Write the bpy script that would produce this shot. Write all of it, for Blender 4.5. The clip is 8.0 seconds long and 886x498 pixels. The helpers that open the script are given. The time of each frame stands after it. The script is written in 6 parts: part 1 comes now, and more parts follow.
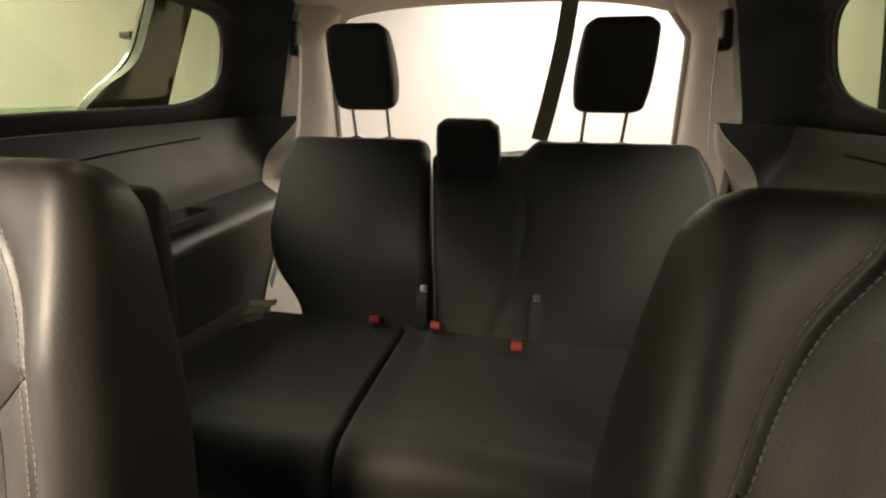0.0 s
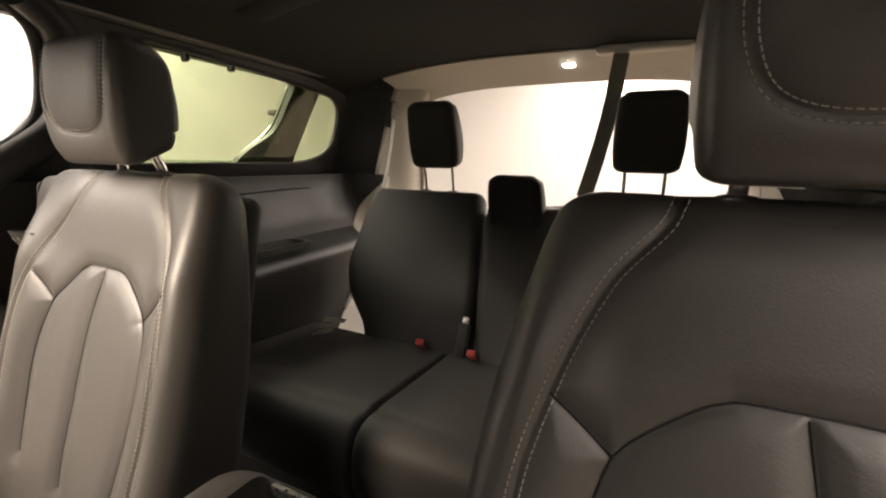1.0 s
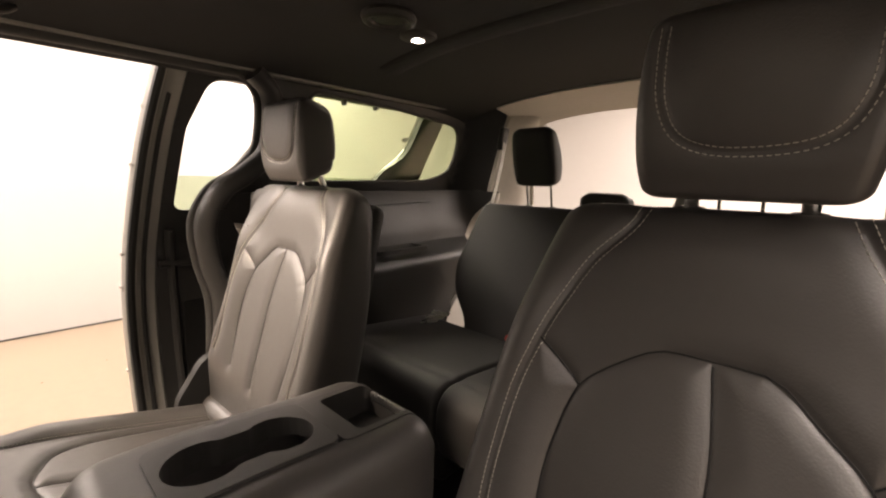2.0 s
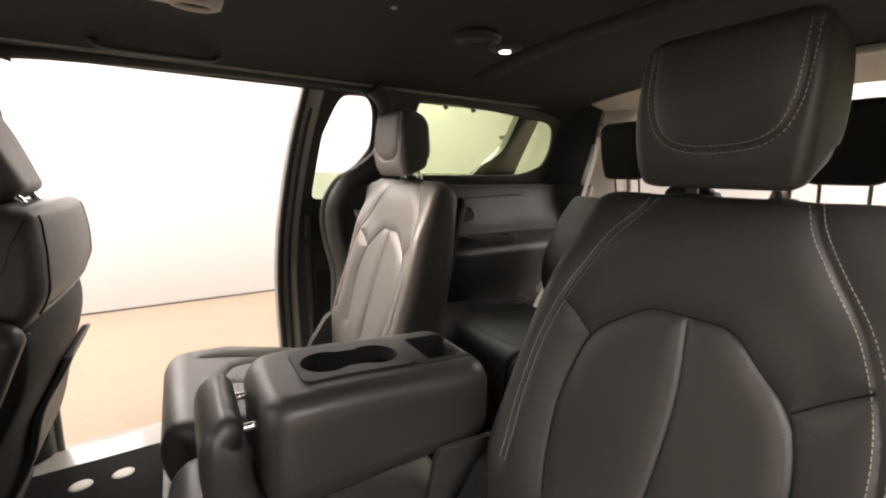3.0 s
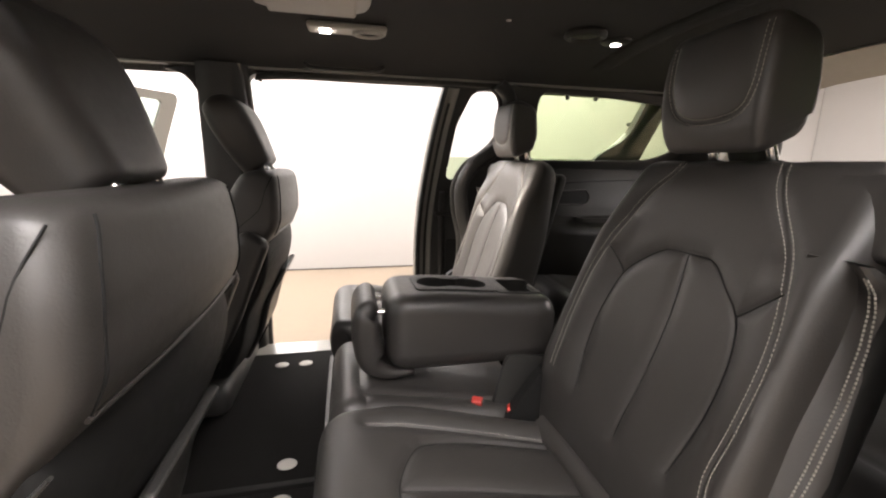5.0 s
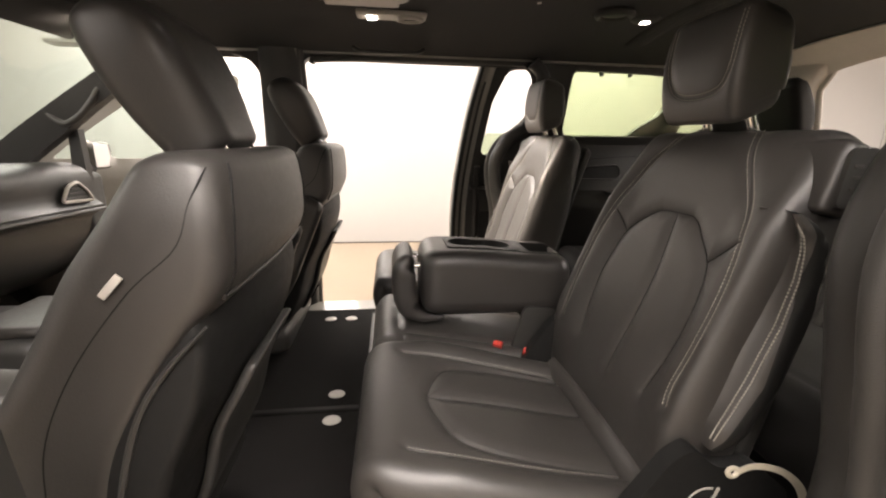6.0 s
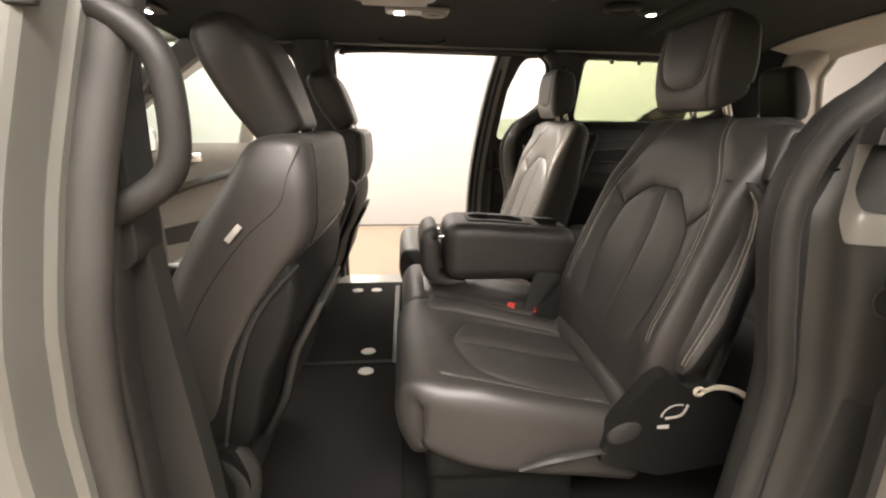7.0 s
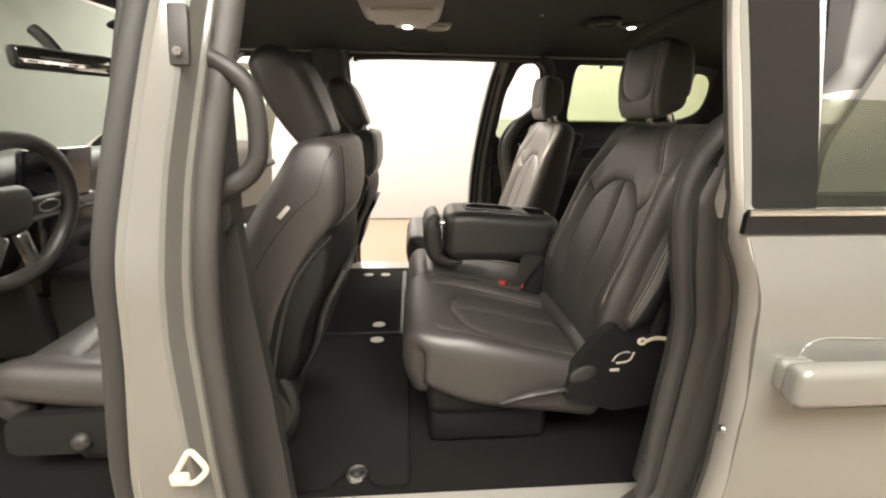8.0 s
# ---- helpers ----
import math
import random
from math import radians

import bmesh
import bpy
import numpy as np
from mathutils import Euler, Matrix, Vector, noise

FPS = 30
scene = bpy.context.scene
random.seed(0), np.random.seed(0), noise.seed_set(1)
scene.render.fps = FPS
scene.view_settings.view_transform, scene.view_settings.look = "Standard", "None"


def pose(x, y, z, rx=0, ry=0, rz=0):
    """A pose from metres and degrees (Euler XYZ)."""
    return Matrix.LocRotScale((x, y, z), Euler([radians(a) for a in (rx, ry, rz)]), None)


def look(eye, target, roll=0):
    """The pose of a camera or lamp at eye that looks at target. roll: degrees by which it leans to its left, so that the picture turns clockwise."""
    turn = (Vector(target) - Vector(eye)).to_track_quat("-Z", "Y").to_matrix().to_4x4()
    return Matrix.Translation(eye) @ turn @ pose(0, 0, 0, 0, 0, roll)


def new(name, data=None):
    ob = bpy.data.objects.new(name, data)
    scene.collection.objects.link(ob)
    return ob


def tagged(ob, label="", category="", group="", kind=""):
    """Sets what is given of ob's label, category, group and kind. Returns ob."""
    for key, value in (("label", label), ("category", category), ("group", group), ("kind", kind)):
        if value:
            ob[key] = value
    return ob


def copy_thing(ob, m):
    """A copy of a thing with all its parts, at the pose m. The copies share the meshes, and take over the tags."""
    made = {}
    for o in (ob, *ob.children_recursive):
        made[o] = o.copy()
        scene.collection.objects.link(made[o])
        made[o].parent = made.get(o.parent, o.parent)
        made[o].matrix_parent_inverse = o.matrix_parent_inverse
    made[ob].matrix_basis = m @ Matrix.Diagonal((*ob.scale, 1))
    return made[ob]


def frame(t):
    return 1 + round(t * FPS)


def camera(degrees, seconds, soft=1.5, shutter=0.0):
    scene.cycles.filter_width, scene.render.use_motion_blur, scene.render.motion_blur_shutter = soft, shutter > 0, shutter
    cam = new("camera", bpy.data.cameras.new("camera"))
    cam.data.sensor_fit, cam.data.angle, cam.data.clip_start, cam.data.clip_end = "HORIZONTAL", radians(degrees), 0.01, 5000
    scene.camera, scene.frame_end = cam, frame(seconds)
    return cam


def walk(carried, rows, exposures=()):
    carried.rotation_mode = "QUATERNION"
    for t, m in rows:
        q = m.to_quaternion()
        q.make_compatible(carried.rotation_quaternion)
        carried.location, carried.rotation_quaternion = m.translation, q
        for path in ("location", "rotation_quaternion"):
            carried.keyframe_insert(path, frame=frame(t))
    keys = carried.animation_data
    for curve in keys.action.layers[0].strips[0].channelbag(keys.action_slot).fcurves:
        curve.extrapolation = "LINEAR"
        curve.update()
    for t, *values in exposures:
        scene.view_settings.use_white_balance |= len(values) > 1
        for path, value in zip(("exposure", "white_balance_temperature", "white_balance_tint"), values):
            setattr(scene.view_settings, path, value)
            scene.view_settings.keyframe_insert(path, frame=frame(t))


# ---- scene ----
cam = camera(93.2, 8.0, soft=2.2)
PATH = [
    (0, (0.121, 0.151, 1.293), (-0.233, 1.986, 0.582), 0.2),
    (0.3, (0.178, 0.121, 1.271), (-0.312, 1.971, 0.69), 0.4),
    (0.5, (0.214, 0.098, 1.273), (-0.363, 1.94, 0.747), 0.4),
    (1, (0.306, 0.031, 1.259), (-0.519, 1.808, 0.855), 1.1),
    (1.5, (0.394, -0.023, 1.246), (-0.687, 1.623, 0.898), 1.2),
    (2, (0.494, -0.085, 1.262), (-0.838, 1.369, 0.929), 1.3),
    (3.3, (0.735, -0.155, 1.263), (-0.982, 0.806, 0.903), 0.8),
    (3.5, (0.768, -0.165, 1.257), (-0.978, 0.744, 0.907), 0.9),
    (4, (0.848, -0.169, 1.255), (-0.972, 0.574, 0.892), 1.0),
    (4.5, (0.912, -0.145, 1.239), (-0.966, 0.429, 0.863), 1.0),
    (6, (1.139, -0.146, 1.212), (-0.782, 0.094, 0.711), 1.0),
    (6.5, (1.219, -0.176, 1.206), (-0.695, 0.026, 0.664), 1.0),
    (7, (1.301, -0.193, 1.213), (-0.609, -0.011, 0.647), 0.9),
    (7.5, (1.394, -0.195, 1.229), (-0.513, -0.031, 0.65), 0.8),
    (8, (1.515, -0.191, 1.234), (-0.392, -0.042, 0.65), 0.9),
]
walk(cam, [(t, look(eye, target, roll)) for t, eye, target, roll in PATH], exposures=[(0.0, 0.94, 7050, 12), (1.0, 1.03, 7050, 15), (2.0, 1.12, 7200, 20), (3.5, 1.08, 6250, 15), (4.5, 1.05, 6180, 15), (6.0, 1.05, 6700, 15), (8.0, 1.10, 6700, 11)])

# world and room light ------------------------------------------------------
world = bpy.data.worlds.new("world")
scene.world = world
world.use_nodes = True
world.node_tree.nodes["Background"].inputs[0].default_value = (1.0, 0.97, 0.92, 1)
world.node_tree.nodes["Background"].inputs[1].default_value = 0.05


def ceiling_lamp(x, y, sx, sy, power):
    data = bpy.data.lights.new("showroom_light", "AREA")
    data.shape, data.size, data.size_y, data.energy, data.color = "RECTANGLE", sx, sy, power, (1.0, 0.95, 0.885)
    ob = new("showroom_light", data)
    ob.matrix_world = pose(x, y, 2.96)
    return ob


for lx, ly, lw in ((-2.9, -1.8, 120), (-2.9, 1.8, 70), (2.4, -0.1, 112), (3.5, -4.2, 75), (2.2, 4.7, 75), (0.0, 4.8, 95), (0.0, -4.6, 55)):
    ceiling_lamp(lx, ly, 1.2, 2.4, lw)


# the van's own small lamps, all switched on
for lx, ly, lz, lw in ((-0.356, 0.727, 1.60, 0.05), (0.037, 1.55, 1.53, 0.2), (-0.455, -1.11, 1.57, 0.4)):
    data = bpy.data.lights.new("van_lamp", "AREA")
    data.shape, data.size, data.size_y, data.energy, data.color = "RECTANGLE", 0.03, 0.035, lw, (1.0, 0.87, 0.70)
    new("van_lamp", data).matrix_world = pose(lx, ly, lz)


data = bpy.data.lights.new("van_reading_lamp", "SPOT")
data.energy, data.spot_size, data.spot_blend, data.shadow_soft_size, data.color = 58.0, radians(66), 0.8, 0.08, (1.0, 0.87, 0.70)
new("van_reading_lamp", data).matrix_world = look((-0.43, -0.203, 1.592), (-0.45, 0.24, 1.03))
# added driver-side fill, mirrored from the passenger lamp and never in view
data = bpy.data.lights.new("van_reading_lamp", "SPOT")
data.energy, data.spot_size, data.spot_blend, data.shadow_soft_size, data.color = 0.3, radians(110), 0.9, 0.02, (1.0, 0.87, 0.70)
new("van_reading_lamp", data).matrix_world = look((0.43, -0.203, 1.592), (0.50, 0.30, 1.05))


# materials -----------------------------------------------------------------
def mat(name, base, rough=0.5, metal=0.0, grain=0.0, scale=400.0, vary=0.15, big=3.0, spec=0.5, coat=0.0, voronoi=False, rvary=0.08, sheen=0.0, gloss=0.06):
    m = bpy.data.materials.new(name)
    m.use_nodes = True
    nt = m.node_tree
    b = nt.nodes["Principled BSDF"]
    b.inputs["Metallic"].default_value = metal
    b.inputs["Specular IOR Level"].default_value = spec
    if coat:
        b.inputs["Coat Weight"].default_value = coat
        b.inputs["Coat Roughness"].default_value = gloss
    if sheen:
        b.inputs["Sheen Weight"].default_value, b.inputs["Sheen Roughness"].default_value = sheen, 0.35
    tc = nt.nodes.new("ShaderNodeTexCoord")
    n1 = nt.nodes.new("ShaderNodeTexNoise")
    n1.inputs["Scale"].default_value, n1.inputs["Detail"].default_value = big, 5
    n2 = nt.nodes.new("ShaderNodeTexNoise")
    n2.inputs["Scale"].default_value, n2.inputs["Detail"].default_value = big * 14, 3
    for n in (n1, n2):
        nt.links.new(tc.outputs["Object"], n.inputs["Vector"])
    add = nt.nodes.new("ShaderNodeMath")
    add.operation = "ADD"
    nt.links.new(n1.outputs["Fac"], add.inputs[0])
    nt.links.new(n2.outputs["Fac"], add.inputs[1])
    ramp = nt.nodes.new("ShaderNodeMapRange")
    ramp.inputs[1].default_value, ramp.inputs[2].default_value = 0.6, 1.4
    ramp.inputs[3].default_value, ramp.inputs[4].default_value = 1 - vary, 1 + vary
    nt.links.new(add.outputs[0], ramp.inputs[0])
    mul = nt.nodes.new("ShaderNodeVectorMath")
    mul.operation = "SCALE"
    mul.inputs[0].default_value = base
    nt.links.new(ramp.outputs[0], mul.inputs["Scale"])
    nt.links.new(mul.outputs[0], b.inputs["Base Color"])
    rr = nt.nodes.new("ShaderNodeMapRange")
    rr.inputs[1].default_value, rr.inputs[2].default_value = 0.6, 1.4
    rr.inputs[3].default_value, rr.inputs[4].default_value = max(0.02, rough - rvary), min(1, rough + rvary)
    nt.links.new(add.outputs[0], rr.inputs[0])
    nt.links.new(rr.outputs[0], b.inputs["Roughness"])
    if grain:
        t = nt.nodes.new("ShaderNodeTexVoronoi" if voronoi else "ShaderNodeTexNoise")
        t.inputs["Scale"].default_value = scale
        nt.links.new(tc.outputs["Object"], t.inputs["Vector"])
        bump = nt.nodes.new("ShaderNodeBump")
        bump.inputs["Strength"].default_value, bump.inputs["Distance"].default_value = grain, 0.002
        nt.links.new(t.outputs[0], bump.inputs["Height"])
        nt.links.new(bump.outputs[0], b.inputs["Normal"])
    return m


def glass_mat(name, tint):
    m = bpy.data.materials.new(name)
    m.use_nodes = True
    nt = m.node_tree
    nt.nodes.remove(nt.nodes["Principled BSDF"])
    tr = nt.nodes.new("ShaderNodeBsdfTransparent")
    tr.inputs[0].default_value = (*tint, 1)
    gl = nt.nodes.new("ShaderNodeBsdfGlossy")
    gl.inputs["Roughness"].default_value = 0.02
    lw = nt.nodes.new("ShaderNodeLayerWeight")
    lw.inputs[0].default_value = 0.5
    pw = nt.nodes.new("ShaderNodeMath")
    pw.operation = "POWER"
    pw.inputs[1].default_value = 5.0
    nt.links.new(lw.outputs["Facing"], pw.inputs[0])
    fr = nt.nodes.new("ShaderNodeMath")
    fr.operation = "MULTIPLY_ADD"
    fr.inputs[1].default_value, fr.inputs[2].default_value = 0.9, 0.045
    nt.links.new(pw.outputs[0], fr.inputs[0])
    mx = nt.nodes.new("ShaderNodeMixShader")
    nt.links.new(fr.outputs[0], mx.inputs[0])
    nt.links.new(tr.outputs[0], mx.inputs[1])
    nt.links.new(gl.outputs[0], mx.inputs[2])
    nt.links.new(mx.outputs[0], nt.nodes["Material Output"].inputs[0])
    return m


def glow_mat(name, colour, strength):
    m = bpy.data.materials.new(name)
    m.use_nodes = True
    b = m.node_tree.nodes["Principled BSDF"]
    b.inputs["Base Color"].default_value = (*colour, 1)
    b.inputs["Emission Color"].default_value = (*colour, 1)
    b.inputs["Emission Strength"].default_value = strength
    return m


LEATHER = mat("black_leather", (0.035, 0.0318, 0.0293), 0.5, grain=0.16, scale=420, vary=0.14, big=6, spec=0.7, coat=0.3, gloss=0.44)
BENCH = mat("black_bench_leather", (0.030, 0.0285, 0.0275), 0.6, grain=0.14, scale=420, vary=0.14, big=6, spec=0.32, sheen=0.12)
LEATHER_SIDE = mat("black_vinyl", (0.032, 0.029, 0.027), 0.43, grain=0.12, scale=420, vary=0.1, big=6, spec=0.8)
STITCH = mat("grey_thread", (0.36, 0.34, 0.30), 0.7, vary=0.1, big=40)
PLASTIC = mat("black_grained_plastic", (0.032, 0.031, 0.029), 0.48, grain=0.2, scale=1200, vary=0.12, big=5)
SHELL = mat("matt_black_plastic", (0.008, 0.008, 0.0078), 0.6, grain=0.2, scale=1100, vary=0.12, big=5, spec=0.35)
PLASTIC_SOFT = mat("charcoal_trim", (0.031, 0.030, 0.0285), 0.46, grain=0.2, scale=1000, vary=0.12, big=4)
TRIM_GREY = mat("grey_trim", (0.58, 0.55, 0.50), 0.6, grain=0.15, scale=900, vary=0.06, big=4)
HEADLINER = mat("black_headliner_cloth", (0.026, 0.0255, 0.025), 0.95, grain=0.5, scale=1500, vary=0.18, big=9, spec=0.2, sheen=0.14)
CARPET = mat("black_carpet", (0.0082, 0.0076, 0.0072), 0.97, grain=1.0, scale=700, vary=0.35, big=12, spec=0.15)
MAT_CARPET = mat("black_mat_carpet", (0.0115, 0.0105, 0.0102), 0.97, grain=1.0, scale=900, vary=0.3, big=10, spec=0.15)
RUBBER = mat("black_rubber", (0.03, 0.03, 0.028), 0.6, grain=0.1, scale=500, vary=0.12, big=6)
SEAL_GREY = mat("grey_weatherstrip", (0.052, 0.049, 0.045), 0.5, grain=0.3, scale=900, vary=0.1, big=6)
DOOR_SEAL = mat("grey_flocked_seal", (0.042, 0.040, 0.037), 0.6, grain=0.3, scale=900, vary=0.1, big=6, sheen=0.12)
PAINT = mat("greige_car_paint", (0.160, 0.161, 0.146), 0.25, vary=0.012, big=0.8, coat=1.0, rvary=0.0)
PAINT_IN = mat("greige_jamb_paint", (0.30, 0.29, 0.262), 0.4, grain=0.02, scale=1500, vary=0.03, big=2, coat=0.4, rvary=0.02)
DOOR_TRIM = mat("grey_door_vinyl", (0.24, 0.225, 0.20), 0.55, grain=0.2, scale=800, vary=0.08, big=4)
# greige jamb paint with the sliding door's shade put into its colour
JAMB_SHADED = mat("shaded_jamb_paint", (0.055, 0.053, 0.049), 0.42, grain=0.1, scale=700, vary=0.08, big=3, rvary=0.05)
MIRROR = mat("mirror_glass", (0.9, 0.9, 0.9), 0.03, metal=1.0, vary=0.01, big=20, rvary=0.0)
CHROME = mat("chrome", (0.86, 0.85, 0.83), 0.2, metal=1.0, vary=0.04, big=20)
STEEL = mat("brushed_steel", (0.55, 0.54, 0.52), 0.3, metal=1.0, vary=0.08, big=20)
RED = mat("red_button_plastic", (0.42, 0.045, 0.035), 0.4, vary=0.08, big=30)
LIGHT_PLASTIC = mat("light_grey_plastic", (0.5, 0.48, 0.44), 0.5, grain=0.1, scale=900, vary=0.06, big=8)
STRAP = mat("cream_webbing", (0.62, 0.57, 0.46), 0.8, grain=0.4, scale=900, vary=0.08, big=30)
# paler webbing colour imitates tailgate light showing through the rear belts
BELT_BACKLIT = mat("backlit_webbing", (0.26, 0.25, 0.225), 0.75, grain=0.4, scale=1200, vary=0.1, big=20)
BELT = mat("black_webbing", (0.07, 0.071, 0.064), 0.75, grain=0.4, scale=1200, vary=0.1, big=20)
DARK_GLOSS = mat("gloss_black", (0.012, 0.012, 0.012), 0.12, vary=0.1, big=5)
SCREEN = mat("dark_screen", (0.006, 0.007, 0.01), 0.08, vary=0.1, big=5)
WALL = mat("white_wall_paint", (0.44, 0.428, 0.413), 0.75, grain=0.02, scale=60, vary=0.02, big=0.7)
WALL_GREY = mat("pale_grey_wall_paint", (0.55, 0.535, 0.51), 0.75, vary=0.03, big=0.7)
ROOM_CEIL = mat("white_ceiling_paint", (0.75, 0.74, 0.71), 0.9, vary=0.02, big=1)
CONCRETE = mat("polished_tan_concrete", (0.235, 0.186, 0.136), 0.33, grain=0.05, scale=60, vary=0.14, big=1.1)
GLASS_TINT = glass_mat("green_privacy_glass", (0.76, 0.825, 0.67))
GLASS_DOOR = glass_mat("light_green_glass", (0.80, 0.86, 0.75))
GLASS_PRIVACY = glass_mat("smoked_door_glass", (0.66, 0.68, 0.62))
GLASS_CLEAR = glass_mat("clear_car_glass", (0.80, 0.86, 0.83))
LAMP_GLOW = glow_mat("lamp_lens_glow", (1.0, 0.95, 0.86), 14.0)
ROOM_LAMP_GLOW = glow_mat("ceiling_panel_glow", (1.0, 0.95, 0.86), 3.0)


# mesh tools ----------------------------------------------------------------
def arr(v):
    return np.asarray(v, float)


def mk(name, verts, faces, material, parent=None, label="", smooth=True, angle=38, recalc=True):
    me = bpy.data.meshes.new(name)
    me.from_pydata([tuple(map(float, v)) for v in verts], [], [tuple(map(int, f)) for f in faces])
    if recalc:
        bm = bmesh.new()
        bm.from_mesh(me)
        bmesh.ops.recalc_face_normals(bm, faces=bm.faces)
        bm.to_mesh(me)
        bm.free()
    me.polygons.foreach_set("use_smooth", [smooth] * len(me.polygons))
    if smooth:
        me.set_sharp_from_angle(angle=radians(angle))
    me.materials.append(material)
    ob = new(name, me)
    if parent is not None:
        ob.parent = parent
        if parent.data is None:
            ob.matrix_parent_inverse = Matrix.Translation(-parent.location)
    if label:
        tagged(ob, label)
    return ob


def thing(name, at, label, category, group="", kind=""):
    e = new(name)
    e.empty_display_size = 0.1
    e.location = at
    return tagged(e, label, category, group, kind)


def merge(*geos):
    V, F, n = [], [], 0
    for v, f in geos:
        V.extend(v)
        F.extend(tuple(i + n for i in q) for q in f)
        n += len(v)
    return V, F


def spline(pts, n):
    """n points at even steps on a smooth curve through pts."""
    p = arr(pts)
    if len(p) == 2:
        return p[0] + (p[1] - p[0]) * np.linspace(0, 1, n)[:, None]
    q = np.vstack([2 * p[0] - p[1], p, 2 * p[-1] - p[-2]])
    out = []
    for i in range(1, len(q) - 2):
        for t in np.linspace(0, 1, 16, endpoint=False):
            a, b, c, d = q[i - 1], q[i], q[i + 1], q[i + 2]
            out.append(0.5 * (2 * b + (c - a) * t + (2 * a - 5 * b + 4 * c - d) * t * t + (3 * b - a - 3 * c + d) * t ** 3))
    out.append(q[-2])
    return even(arr(out), n)


def even(p, n, closed=False):
    if closed:
        p = np.vstack([p, p[:1]])
    s = np.concatenate([[0], np.cumsum(np.linalg.norm(np.diff(p, axis=0), axis=1))])
    t = np.linspace(0, s[-1], n, endpoint=not closed)
    return np.stack([np.interp(t, s, p[:, k]) for k in range(p.shape[1])], 1)


def rounded(pts, r, n=6):
    """A closed outline with its corners rounded; r: one radius or one a corner."""
    p, out = arr(pts), []
    for i in range(len(p)):
        a, b, c = p[i - 1], p[i], p[(i + 1) % len(p)]
        rr = r[i] if isinstance(r, (list, tuple)) else r
        u, v = a - b, c - b
        lu, lv = np.linalg.norm(u), np.linalg.norm(v)
        k = min(rr, lu * 0.49, lv * 0.49)
        s, e = b + u / lu * k, b + v / lv * k
        for t in np.linspace(0, 1, n):
            out.append((1 - t) ** 2 * s + 2 * t * (1 - t) * b + t * t * e)
    return arr(out)


def grid_geo(P, close_u=False):
    """A sheet from an array rows x columns x 3."""
    r, c = P.shape[:2]
    V = P.reshape(-1, 3)
    F = []
    for i in range(r - 1):
        for j in range(c if close_u else c - 1):
            k = (j + 1) % c
            F.append((i * c + j, i * c + k, (i + 1) * c + k, (i + 1) * c + j))
    return list(V), F


def shell(P, thick, axis):
    """A sheet of thickness: the sheet, and a copy moved by thick along axis, joined round the border."""
    P = arr(P)
    Q = P + arr(axis) * thick
    r, c = P.shape[:2]
    V1, F1 = grid_geo(P)
    V2, F2 = grid_geo(Q)
    n = r * c
    V = list(V1) + list(V2)
    F = F1 + [tuple(reversed([i + n for i in f])) for f in F2]
    b = [j for j in range(c)] + [i * c + c - 1 for i in range(1, r)] + [(r - 1) * c + j for j in range(c - 2, -1, -1)] + [i * c for i in range(r - 2, 0, -1)]
    for i in range(len(b)):
        a, d = b[i], b[(i + 1) % len(b)]
        F.append((a, d, d + n, a + n))
    return V, F


def tube(path, radius, n=10, closed=False, flat=1.0, up=None, caps=True):
    """A bar of round or flattened section along a path; radius may be one number or one a point."""
    p = arr(path)
    m = len(p)
    rad = np.broadcast_to(arr(radius), (m,))
    t = np.gradient(p, axis=0) if not closed else np.roll(p, -1, 0) - np.roll(p, 1, 0)
    t /= np.linalg.norm(t, axis=1)[:, None] + 1e-12
    ref = arr(up) if up is not None else (arr((0, 0, 1)) if abs(t[0][2]) < 0.9 else arr((1, 0, 0)))
    rings = []
    for i in range(m):
        a = ref - t[i] * (ref @ t[i])
        a /= np.linalg.norm(a) + 1e-12
        if up is None:
            ref = a
        b = np.cross(t[i], a)
        th = np.linspace(0, 2 * np.pi, n, endpoint=False)
        rings.append(p[i] + rad[i] * (np.outer(np.cos(th), b) + flat * np.outer(np.sin(th), a)))
    V, F = grid_geo(arr(rings), True)
    if closed:
        o = (m - 1) * n
        F += [(o + j, o + (j + 1) % n, (j + 1) % n, j) for j in range(n)]
    elif caps:
        F += [tuple(range(n - 1, -1, -1)), tuple((m - 1) * n + j for j in range(n))]
    return V, F


def ribbon(path, width, thick, across):
    """A flat band along a path; across: the direction of its width, one or one a point."""
    p = arr(path)
    w = np.broadcast_to(arr(across), p.shape).copy()
    t = np.gradient(p, axis=0)
    t /= np.linalg.norm(t, axis=1)[:, None] + 1e-12
    w -= t * np.sum(w * t, 1)[:, None]
    w /= np.linalg.norm(w, axis=1)[:, None]
    nn = np.cross(t, w)
    wd = np.broadcast_to(arr(width), (len(p),))[:, None] / 2
    R = np.stack([p - w * wd - nn * thick / 2, p + w * wd - nn * thick / 2, p + w * wd + nn * thick / 2, p - w * wd + nn * thick / 2], 1)
    V, F = grid_geo(R, True)
    F += [(3, 2, 1, 0), tuple((len(p) - 1) * 4 + j for j in range(4))]
    return V, F


